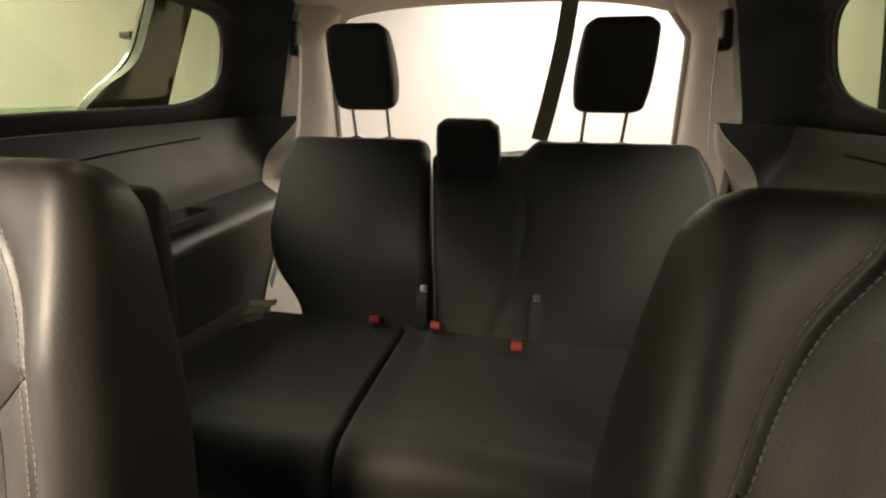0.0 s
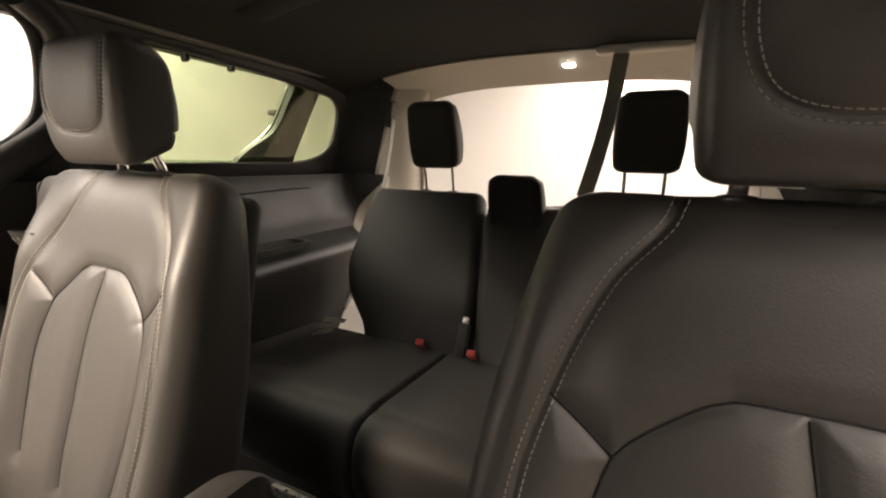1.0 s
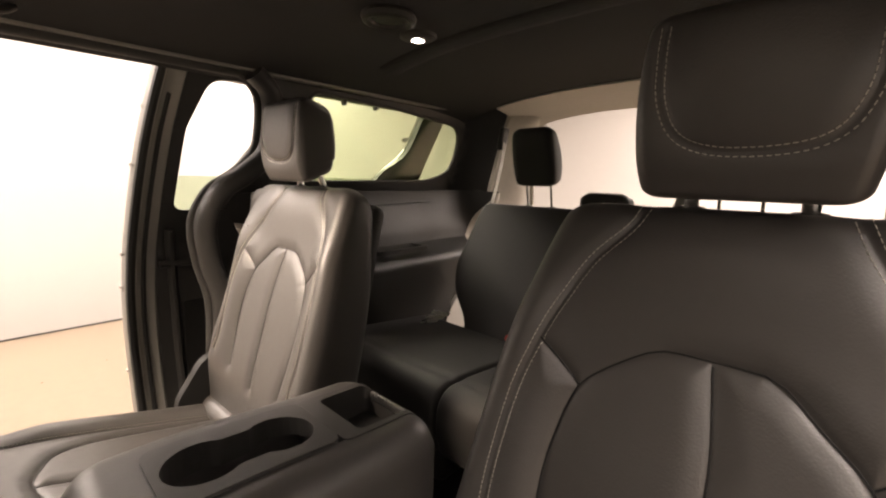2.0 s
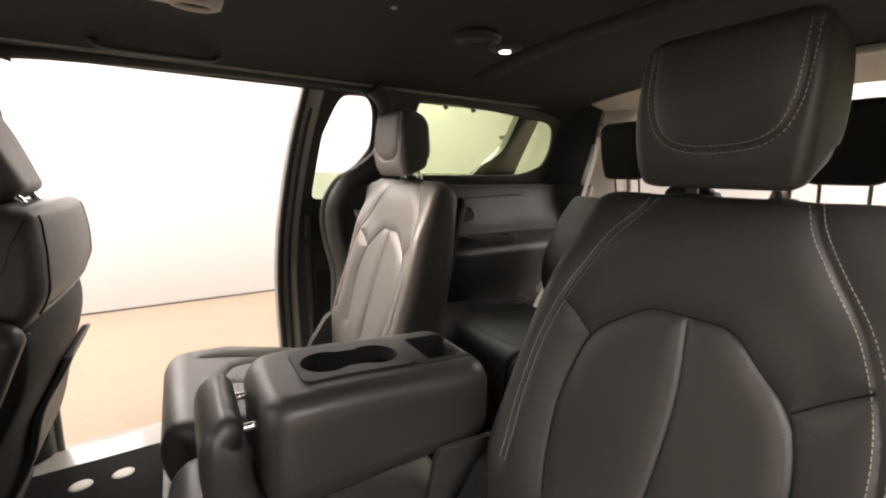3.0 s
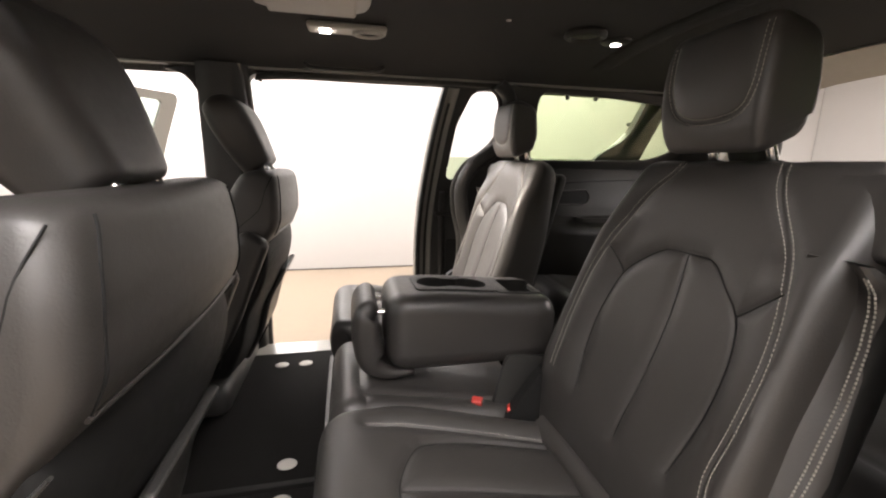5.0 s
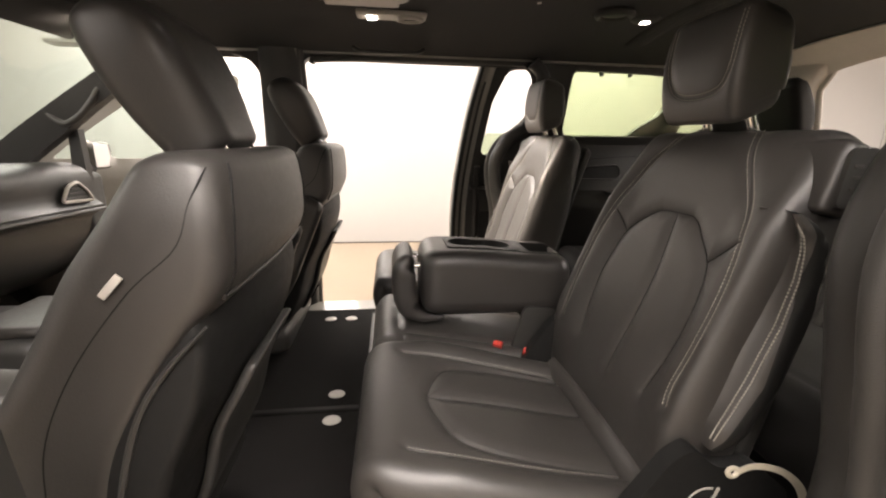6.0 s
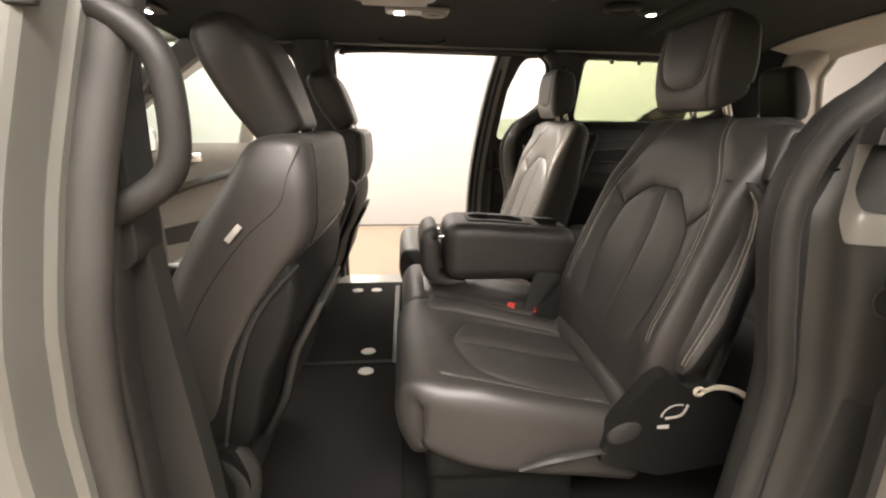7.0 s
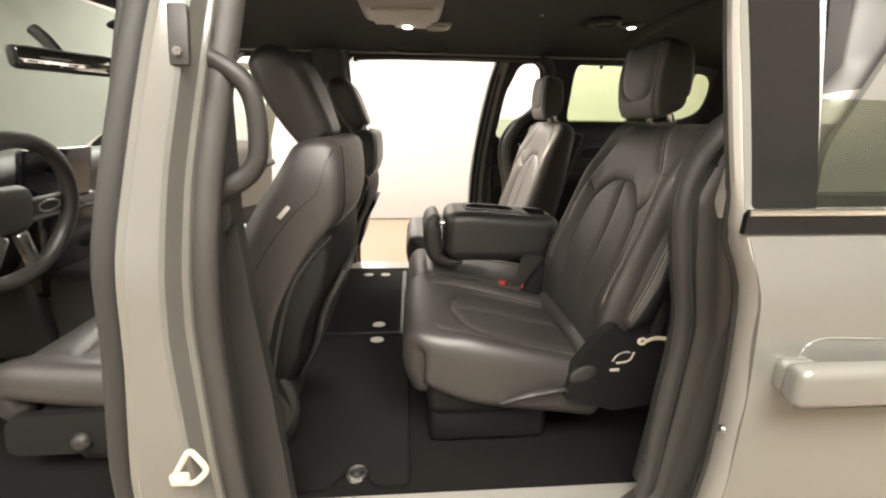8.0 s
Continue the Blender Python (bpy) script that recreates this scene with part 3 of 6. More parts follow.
    mk("door_seal", *tube([(s * (ap_x(z) + 0.004), y, z) for y, z in loop], 0.014, 10), DOOR_SEAL, van, "grey rubber door seal")
    # roof side rail over the doors
    ys = np.linspace(-1.45, 1.6, 40)
    P = arr([[(s * (ap_x(1.545) - 0.02), y, 1.55), (s * 0.83, y, 1.545), (s * 0.85, y, 1.56), (s * 0.865, y, 1.585), (s * 0.86, y, 1.62)] for y in ys])
    mk("roof_rail", *shell(P, 0.012, (0, 0, 1)), PAINT_IN, van)
    # B pillar
    zz = np.linspace(0.40, 1.56, 40)
    yf = np.interp(zz, [0.4, 0.7, 0.9, 1.07, 1.32, 1.56], [-0.66, -0.632, -0.602, -0.584, -0.538, -0.49])
    yr = np.interp(zz, [0.4, 0.6, 0.93, 1.16, 1.38, 1.56], [-0.50, -0.502, -0.500, -0.476, -0.44, -0.42]) - 0.015
    if s < 0:
        yf = np.interp(zz, [0.4, 0.9, 1.3, 1.56], [-0.64, -0.635, -0.62, -0.61])
        yr = np.full(len(zz), -0.517)
    rings, trim = [], []
    for z, a, b in zip(zz, yf, yr):
        xo = body_x(z) - 0.012
        if s > 0:
            a -= 0.026
            pts = [(xo - 0.10, a + 0.024), (xo - 0.03, a + 0.024), (xo - 0.012, a + 0.027), (xo - 0.003, a + 0.034), (xo, a + 0.041), (xo + 0.001, a + 0.045), (xo + 0.004, a + 0.050), (xo + 0.003, b - 0.028), (xo, b - 0.020), (xo - 0.006, b - 0.0155), (xo - 0.013, b - 0.014),
                   (xo - 0.041, b - 0.011), (xo - 0.045, b - 0.007), (xo - 0.048, b - 0.005), (xo - 0.060, b - 0.004), (xo - 0.064, b - 0.006), (xo - 0.070, b - 0.003), (xo - 0.10, b)]
        else:
            pts = [(xo - 0.10, a + 0.024), (xo - 0.03, a + 0.024), (xo - 0.012, a + 0.027), (xo - 0.003, a + 0.035), (xo, a + 0.046), (xo + 0.003, a + 0.060), (xo + 0.002, b - 0.088), (xo - 0.001, b - 0.074), (xo - 0.005, b - 0.068), (xo - 0.007, b - 0.060), (xo - 0.006, b - 0.046), (xo - 0.003, b - 0.040), (xo - 0.005, b - 0.032), (xo - 0.014, b - 0.027), (xo - 0.028, b - 0.012), (xo - 0.05, b), (xo - 0.10, b)]
        rings.append([(s * x, y, z) for x, y in pts])
        xi = ap_x(z) - 0.03
        q = rounded([(xi + 0.045, a - 0.055), (xi + 0.045, b + 0.012), (xi, b + 0.008), (xi - 0.022, b - 0.03), (xi - 0.022, a - 0.01), (xi, a - 0.06)], 0.012, 4)
        trim.append([(s * x, y, z) for x, y in q])
    for nm, R, m_, lb in (("b_pillar", rings, PAINT, "greige painted centre pillar"), ("b_pillar_trim", trim, PLASTIC, "black plastic centre pillar trim")):
        V, F = grid_geo(arr(R), True)
        k = len(R[0])
        F += [tuple(range(k)), tuple((len(R) - 1) * k + j for j in range(k))]
        mk(nm, V, F, m_, van, lb, angle=24 if nm == "b_pillar" else 38)
    mk("pillar_front_seal", *tube([(s * (body_x(z) - (0.045 if s > 0 else 0.030)), a + (-0.020 if s > 0 else 0.006), z) for z, a in zip(zz, yf)], 0.019 if s > 0 else 0.022, 12), RUBBER if s > 0 else SEAL_GREY, van, "grey rubber front door seal")
    mk("pillar_rear_seal", *tube([(s * (body_x(z) - 0.085), b + 0.002, z) for z, b in zip(zz, yr)], 0.023, 12, flat=0.8), SEAL_GREY, van)
    # rounded upper corners of the two openings beside the pillar
    for cy, cz, r_, d_ in ((float(yr[-3]) + 0.008, 1.538, 0.06, 1), (float(yf[-4]) - 0.052, 1.535, 0.11, -1)):
        a_ = np.linspace(0, math.pi / 2, 14)
        arc = [(cy + d_ * r_ * (1 - math.cos(t)), cz - r_ * (1 - math.sin(t))) for t in a_]
        xo = ap_x(1.5) + 0.03
        V, F = [], []
        for x_ in (xo - 0.05, xo):
            V += [(s * x_, cy - d_ * 0.02, cz + 0.02)] + [(s * x_, y, z) for y, z in arc]
        n_ = len(arc) + 1
        for k in range(1, n_ - 1):
            F += [(0, k, k + 1), (n_, n_ + k + 1, n_ + k), (k, k + 1, n_ + k + 1, n_ + k)]
        F += [(0, 1, n_ + 1, n_), (0, n_ - 1, 2 * n_ - 1, n_)]
        mk("corner_trim", V, F, PLASTIC, van, "black rounded corner trim of the door opening")
    # D pillar beside the tailgate
    zs = np.linspace(0.43, 1.585, 36)
    P = []
    for z in zs:
        xa, ya = abs(float(up_x(arr(1.56), arr(max(z, 1.2))))) - 0.004, 1.555
        rz = np.interp(z, [0.4, 1.1, 1.56], [1.93, 1.84, 1.67])
        rx = np.interp(z, [0.4, 1.1, 1.45, 1.56], [0.68, 0.655, 0.598, 0.49])
        P.append([(s * (xa + (rx - 0.012 - xa) * float(smooth01(t, -0.2, 0.75)) + 0.014 * float(smooth01(t, 0.2, 1.3))), ya + (rz - ya) * t, z) for t in np.linspace(0, 1, 14)])
    mk("rear_pillar_trim", *shell(arr(P), 0.02, (s, 0, 0)), TRIM_GREY, van, "light grey rear pillar trim")
    e = [(s * (np.interp(z, [0.4, 1.1, 1.45, 1.56], [0.68, 0.655, 0.598, 0.49]) - 0.004), np.interp(z, [0.4, 1.1, 1.56], [1.93, 1.84, 1.67]) + 0.006, z) for z in zs]
    mk("tailgate_seal", *tube(e, 0.012, 8), TRIM_GREY, van)
# closing the rear corners outside
for s in (1, -1):
    P = arr([[(s * np.interp(z, [0.4, 1.1, 1.45, 1.6], [0.69, 0.665, 0.608, 0.515]), np.interp(z, [0.4, 1.1, 1.6], [1.95, 1.86, 1.68]), z),
              (s * (body_x(z) - 0.14), np.interp(z, [0.4, 1.1, 1.6], [1.93, 1.84, 1.66]), z), (s * (body_x(z) - 0.05), np.interp(z, [0.4, 1.1, 1.6], [1.80, 1.70, 1.56]), z)] for z in np.linspace(0.4, 1.6, 20)])
    mk("rear_corner_panel", *shell(P, 0.008, (0, 1, 0)), PAINT, van, "greige painted rear corner")
mk("rear_sill", *box_geo((-0.68, 1.86, 0.40), (0.68, 1.98, 0.56), 0.02, 3), PLASTIC, van, "black plastic loading sill")

# front shell
gu, gv = np.meshgrid(np.linspace(-0.76, 0.76, 16), np.linspace(0, 1, 12))
P = np.dstack([gu * (1.04 - 0.10 * gv), -1.966 + 0.873 * gv - 0.14 * (1 - (gu / 0.76) ** 2), 1.0 + 0.55 * gv + 0.03 * gv * (1 - (gu / 0.76) ** 2)])
mk("windscreen", *shell(P, 0.005, (0, -0.6, 0.8)), GLASS_CLEAR, van, "clear green-tinted windscreen").visible_shadow = False
for s in (1, -1):
    def px(y, z):
        return s * (0.80 - 0.20 * (z - 1.05) - 0.02 * np.sin((z - 1.0) * 6))
    ap = mk("a_pillar", *sheet(rounded([(-1.80, 1.095), (-1.606, 1.225), (-1.317, 1.407), (-1.10, 1.545), (-0.98, 1.53), (-1.292, 1.315), (-1.374, 1.255), (-1.457, 1.196), (-1.635, 1.078), (-1.80, 0.99)], 0.01), px, s * 0.05, 140, 8), PLASTIC_SOFT, van, "charcoal windscreen pillar trim")
    hp = spline([(-1.475, 1.292), (-1.435, 1.262), (-1.397, 1.252), (-1.341, 1.279), (-1.291, 1.333), (-1.262, 1.385)], 30)
    mk("pillar_grab_handle", *tube([(s * (0.745 - 0.035 * math.sin(i / 29 * math.pi) - 0.2 * (z - 1.3)), y, z) for i, (y, z) in enumerate(hp)], 0.0125, 10), SEAL_GREY, ap, "grey grab handle on the windscreen pillar")
    mk("quarter_post", *sheet(rounded([(-1.445, 1.215), (-1.405, 1.235), (-1.402, 1.02), (-1.456, 1.02)], 0.006), lambda y, z: s * 0.79 + 0 * y, s * 0.035, 50, 4), PLASTIC, van, "black quarter window post")
    mk("cowl_side", *box_geo((min(s * 0.77, s * 0.90), -2.05, 0.40), (max(s * 0.77, s * 0.90), -1.405, 1.06), 0.03, 3), PLASTIC, van)
    mir = mk("door_mirror", *box_geo((min(s * 0.98, s * 1.16), -1.58, 1.05), (max(s * 0.98, s * 1.16), -1.49, 1.185), 0.04, 5), PAINT, van, "greige door mirror")
    mk("mirror_foot", *box_geo((min(s * 0.88, s * 1.02), -1.56, 1.04), (max(s * 0.88, s * 1.02), -1.50, 1.085), 0.015, 3), PLASTIC, mir)
    mk("mirror_glass", *box_geo((min(s * 0.995, s * 1.145), -1.4895, 1.065), (max(s * 0.995, s * 1.145), -1.4875, 1.17), 0.0008, 1), MIRROR, mir)
mk("firewall", *box_geo((-0.88, -2.2, 0.40), (0.88, -1.95, 1.03), 0.03, 3), PLASTIC, van)
# dashboard
prof = spline([(-2.0, 1.05), (-1.75, 1.082), (-1.5, 1.095), (-1.41, 1.082), (-1.37, 1.035), (-1.372, 0.955), (-1.340, 0.925), (-1.345, 0.900), (-1.39, 0.88), (-1.42, 0.80), (-1.50, 0.68), (-1.62, 0.60)], 50)
P = arr([[(x, y, z + 0.02 * math.cos(x * 1.6)) for x in np.linspace(-0.76, 0.76, 40)] for y, z in prof])
mk("dashboard", *shell(P, 0.03, (0, -1, -0.2)), PLASTIC_SOFT, van, "charcoal grained dashboard")
# ledge gets a paler colour than the dash for the light catching it
mk("dash_ledge_lit", *tube([(x, -1.338 + 0.02 * (x / 0.7) ** 2, 0.912 + 0.02 * math.cos(x * 1.6)) for x in np.linspace(-0.74, 0.74, 30)], 0.010, 8, flat=0.8), SEAL_GREY, van, "grey dashboard ledge")
mk("touch_screen", *moved(box_geo((-0.14, -0.012, -0.085), (0.14, 0.012, 0.085), 0.01, 3), pose(0.06, -1.335, 1.052, -14, 0, 0)), SCREEN, van, "dark central touch screen")
mk("centre_panel", *moved(box_geo((-0.14, -0.10, -0.22), (0.14, 0.03, 0.12), 0.03, 4), pose(0.0, -1.38, 0.86, -8, 0, 0)), DARK_GLOSS, van, "gloss black centre panel")
# steering wheel
wheel = mk("steering_wheel", *moved(tube([(0.178 * math.cos(a), 0, 0.178 * math.sin(a)) for a in np.linspace(0, 2 * math.pi, 48, endpoint=False)], 0.020, 12, True), pose(0.45, -1.15, 1.005, -13, 0, 0)), LEATHER_SIDE, van, "black leather steering wheel")
mk("hub", *moved(box_geo((-0.066, -0.05, -0.058), (0.066, 0.004, 0.058), 0.026, 5), pose(0.45, -1.15, 1.005, -13, 0, 0)), LEATHER_SIDE, wheel)
for a in (0, 180):
    mk("spoke", *moved(box_geo((0.055, -0.026, -0.022), (0.178, -0.002, 0.022), 0.01, 3), pose(0.45, -1.15, 1.005, -13, 0, 0) @ pose(0, 0, 0, 0, -a, 0)), PLASTIC_SOFT, wheel, "charcoal spoke with switches")
    mk("switch_bezel", *moved(tube([(0.108 + 0.034 * math.cos(b_), 0.0, 0.015 * math.sin(b_)) for b_ in np.linspace(0, 2 * math.pi, 24, endpoint=False)], 0.0028, 6, True), pose(0.45, -1.15, 1.005, -13, 0, 0) @ pose(0, 0, 0, 0, -a, 0)), STEEL, wheel, "silver switch bezel")
for a in (247, 293):
    mk("spoke", *moved(box_geo((0.06, -0.02, -0.016), (0.178, 0.004, 0.016), 0.008, 2), pose(0.45, -1.15, 1.005, -13, 0, 0) @ pose(0, 0, 0, 0, -a, 0)), STEEL, wheel, "silver spoke")
mk("column", *moved(box_geo((-0.05, -0.28, -0.05), (0.05, -0.03, 0.045), 0.03, 3), pose(0.45, -1.15, 1.005, -13, 0, 0)), PLASTIC, wheel)
# inside mirror
mirror = mk("rear_view_mirror", *moved(box_geo((-0.145, -0.022, -0.033), (0.145, 0.012, 0.033), 0.018, 5), pose(0.015, -1.255, 1.392, 2, 0, -24)), PLASTIC, van, "black inside mirror on the windscreen")
mk("mirror_glass", *moved(box_geo((-0.131, 0.0125, -0.024), (0.131, 0.0145, 0.024), 0.001, 2), pose(0.015, -1.255, 1.392, 2, 0, -24)), MIRROR, mirror, "mirror glass")
mk("mirror_stem", *tube(spline([(0, -1.29, 1.42), (0, -1.315, 1.455), (0, -1.345, 1.485)], 8), 0.02, 8), PLASTIC, mirror)
for s in (1, -1):
    mk("sun_visor", *moved(box_geo((-0.20, -0.085, -0.01), (0.20, 0.085, 0.01), 0.009, 3), pose(s * 0.38, -1.165, 1.566, 24, 0, 0)), HEADLINER, van, "black folded sun visor")

# wheels
for s in (1, -1):
    for wy in (-1.98, 1.12):
        wc = pose(s * 0.80, wy, 0.345, 0, 90, 0)
        tyre = []
        for rr, zz_ in ((0.225, -0.10), (0.30, -0.115), (0.335, -0.10), (0.345, -0.07), (0.345, 0.07), (0.335, 0.10), (0.30, 0.115), (0.225, 0.10)):
            tyre.append([(rr * math.cos(a), rr * math.sin(a), zz_) for a in np.linspace(0, 2 * math.pi, 48, endpoint=False)])
        V, F = grid_geo(arr(tyre), True)
        wh = mk("wheel", *moved((V, F), wc), RUBBER, van, "black tyre on an alloy rim")
        mk("rim", *moved(dome_geo((0, 0, -0.09), 0.23, 0.23, 0.18, 40, 4), wc), STEEL, wh, "alloy rim")

cc = mk("centre_console", *box_geo((-0.135, -1.42, 0.424), (0.135, -0.98, 0.74), 0.04, 5), PLASTIC, van, "black centre console between the front seats")
mk("console_tunnel", *box_geo((-0.15, -1.99, 0.424), (0.15, -1.425, 0.86), 0.03, 3), PLASTIC, cc)
mk("console_pad", *box_geo((-0.12, -1.15, 0.738), (0.12, -0.985, 0.765), 0.012, 4), LEATHER_SIDE, cc)


# doors ---------------------------------------------------------------------
def sliding_door(s, dy, front, win):
    """A sliding door pushed back along the van's side; front: its leading edge in (y, z), win: the leading edge of its window."""
    def fx(y, z):
        return s * (body_x(z) + 0.055)
    F_ = front
    tail = [(1.36, 0.32), (1.42, 0.9), (1.40, 1.2), (1.385, 1.56)] if s > 0 else [(1.28, 0.32), (1.31, 0.9), (1.315, 1.2), (1.425, 1.56)]
    outer = F_[::-1] + tail
    outer = rounded([(y + dy, z) for y, z in outer], 0.025)
    rear = [(1.00, 1.14), (1.085, 1.265), (1.225, 1.37), (1.28, 1.548)]
    W_ = [0.03, 0.06, 0.06, 0.06, 0.03, 0.05, 0.02] if s < 0 else [0.006, 0.06, 0.06, 0.06, 0.03, 0.01, 0.01]

    def pane(grow):
        """The window's outline, grown outward a little."""
        p = [win[0]] + rear + [win[2], win[1]]
        c = arr((0.75, 1.34))
        return rounded([tuple(arr((y + dy, z)) + np.sign(arr((y, z)) - c) * grow) for y, z in p], W_)
    hole = pane(0.0)
    door = mk("sliding_door", *ring_panel(outer, hole, fx, s * 0.012, 9, 180), PAINT, van, "greige sliding door, slid open along the side")
    tagged(door, "greige sliding door, slid fully open")
    inner_o = rounded([(y + (0.072 if s < 0 else 0.018) + dy, z + (0.03 if z < 0.5 else -0.015 if z > 1.5 else 0)) for y, z in F_[::-1]] + [(tail[0][0] - 0.02 + dy, 0.36)] + [(y - 0.02 + dy, min(z, 1.545)) for y, z in tail[1:]], 0.025)
    mk("door_lining", *ring_panel(inner_o, pane(-0.012), lambda y, z: s * (body_x(z) + 0.012 - 0.02 * smooth01(1.05 - z, 0, 0.1)), s * 0.028, 8, 160), PLASTIC, door, "black plastic door lining")
    # the pane is wound most of the way down
    zt = 1.252 if s < 0 else 1.268
    y0 = 0.293 if s < 0 else 0.292
    g = sheet(rounded([(y0 + dy, 1.11), (1.02 + dy, 1.11), (1.09 + dy, zt), (y0 + 0.03 * (s < 0) + dy, zt)], 0.004), lambda y, z: s * (body_x(z) + 0.05), s * 0.004, 100, 6)
    mk("window_glass", *g, GLASS_DOOR if s < 0 else GLASS_PRIVACY, door, "green-tinted pane wound halfway down").visible_shadow = False
    if s > 0:
        ap_o = rounded([(win[0][0] + dy + 0.002, 1.128), (0.292 + dy, 1.128), (0.286 + dy, 1.40), (0.286 + dy, 1.546), (win[2][0] + dy + 0.002, 1.546), (win[1][0] + dy + 0.002, 1.40)], 0.004)
        mk("pillar_applique", *sheet(ap_o, lambda y, z: s * (body_x(z) + 0.060), s * 0.006, 90, 6), DARK_GLOSS, door, "gloss black pillar panel beside the pane")
    else:
        # painted inner frame along the leading edge, pocket shade and shelf in the lining
        e3 = spline([(y + dy, z) for y, z in F_], 40)
        P = arr([[(s * (body_x(z) + x_), y + o, z) for x_, o in ((0.040, 0.006), (0.020, 0.012), (0.014, 0.026), (0.020, 0.034), (0.020, 0.060), (0.012, 0.072))] for y, z in e3])
        mk("inner_frame", *shell(P, 0.004, (s, 0, 0)), PAINT_IN, door, "painted inner frame of the door")
        mk("frame_channel", *tube([(s * (body_x(z) + 0.016), y + 0.044, z) for y, z in e3[4:-3]], 0.006, 8), RUBBER, door)
        # flat black sheet paints the pocket's inner shade, with no hollow behind
        mk("lining_pocket_shade", *sheet(rounded([(0.300, 0.60), (0.385, 0.60), (0.39, 0.86), (0.305, 0.86)], 0.01), lambda y, z: s * (body_x(z) - 0.0125) + 0 * y, s * 0.004, 50, 4), SHELL, door, "black pocket in the door lining")
        mk("lining_rail", *tube([(s * (body_x(z) - 0.004), 0.282, z) for z in np.linspace(0.42, 1.09, 20)], 0.014, 10, flat=1.4), PLASTIC_SOFT, door, "charcoal upright of the lining")
    if s < 0:
        e2 = spline([(y + dy, z) for y, z in F_], 40)
        for off, rad, mt in ((0.05, 0.007, RUBBER), (0.022, 0.004, STEEL)):
            mk("edge_strip", *tube([(s * (body_x(z) + 0.045), y + off, z) for y, z in e2], rad, 8), mt, door)
        mk("lining_ledge", *tube([(s * (body_x(0.98) - 0.012), y, 0.985) for y in np.linspace(0.25, 0.5, 8)], 0.012, 8), PLASTIC_SOFT, door)
    # front edge with its bolts, seal and belt moulding
    e = spline([(y + dy, z) for y, z in F_], 40)
    slim = [0.024 * float(smooth01(z, 1.08, 1.15)) if s > 0 else 0.0 for y, z in e]
    mk("edge_seal", *tube([(s * (body_x(z) + 0.018 + k), y + 0.012, z) for (y, z), k in zip(e, slim)], 0.012, 8), RUBBER, door)
    P = arr([[(s * (body_x(z) + x), y + o, z) for x, o in ((0.066, 0.0), (0.055 + 0.2 * k, -0.004), (0.035 + 0.6 * k, -0.003), (0.012 + k, 0.008))] for (y, z), k in zip(e, slim)])
    mk("door_edge", *shell(P, 0.004, (0, 1, 0)), PAINT_IN, door, "painted front edge of the door")
    for z in (0.50, 0.66, 0.92, 1.02, 1.28, 1.44) if s < 0 else (0.55, 0.80):
        y = float(np.interp(z, e[:, 1], e[:, 0]))
        mk("edge_bolt", *moved(dome_geo((0, 0, 0), 0.007, 0.007, 0.004, 10, 3), pose(s * (body_x(z) + 0.042), y - 0.006, z, 90, 0, 0)), STEEL, door)
    m = [(s * (body_x(1.125) + 0.070), y + dy, 1.118 + 0.004 * (y - 0.2)) for y in np.linspace(0.195, 1.40, 20)]
    mk("belt_moulding", *ribbon(m, 0.026, 0.008, (0, 0, 1)), DARK_GLOSS, door, "black window belt moulding")
    mk("chrome_strip", *tube([(x + s * 0.003, y, z + 0.014) for x, y, z in m], 0.0045, 8), CHROME, door, "chrome strip")
    for a in ((0.288,) if s > 0 else ()):
        mk("window_divider", *tube([(s * (body_x(z) + 0.06), a + dy + (z - 1.14) * 0.02, z) for z in np.linspace(1.13, 1.545, 12)], 0.005, 8), STEEL, door)
    mk("guide_bracket", *box_geo((min(s * 0.99, s * 1.03), 1.27 + dy, 1.425), (max(s * 0.99, s * 1.03), 1.36 + dy, 1.445), 0.006, 2), PLASTIC, door, "black guide bracket")
    # outer handle in its dish
    hz = 0.912
    x0 = float(body_x(hz)) + 0.067
    hx = sorted((s * (x0 + 0.012), s * (x0 + 0.046)))
    handle = mk("door_handle", *merge(box_geo((hx[0], 0.272 + dy, hz - 0.028), (hx[1], 0.60 + dy, hz + 0.030), 0.013, 5), box_geo((min(s * (x0 - 0.006), s * (x0 + 0.02)), 0.275 + dy, hz - 0.024), (max(s * (x0 - 0.006), s * (x0 + 0.02)), 0.325 + dy, hz + 0.024), 0.01, 3)), PAINT, door, "greige pull handle")
    dish = [(s * (body_x(z) + 0.067), y, z) for y, z in even(rounded([(0.33, 0.85), (0.56, 0.85), (0.56, 0.955), (0.33, 0.965)], 0.04), 60, True)]
    mk("handle_dish", *tube(dish, 0.0015, 6, True), PAINT, door)
    mk("handle_slot", *box_geo((min(s * (x0 + 0.044), s * (x0 + 0.0475)), 0.42 + dy, hz - 0.010), (max(s * (x0 + 0.044), s * (x0 + 0.0475)), 0.47 + dy, hz + 0.006), 0.004, 2), RUBBER, handle)
    return door


sliding_door(-1, 0.0, [(0.165, 0.30), (0.160, 0.64), (0.163, 0.87), (0.185, 1.10), (0.222, 1.36), (0.268, 1.575)], [(0.285, 1.135), (0.32, 1.40), (0.385, 1.548)])
sliding_door(1, 0.025, [(0.25, 0.30), (0.25, 0.64), (0.252, 0.72), (0.248, 0.87), (0.232, 1.02), (0.196, 1.13), (0.181, 1.36), (0.192, 1.575)], [(0.205, 1.135), (0.190, 1.40), (0.200, 1.548)])


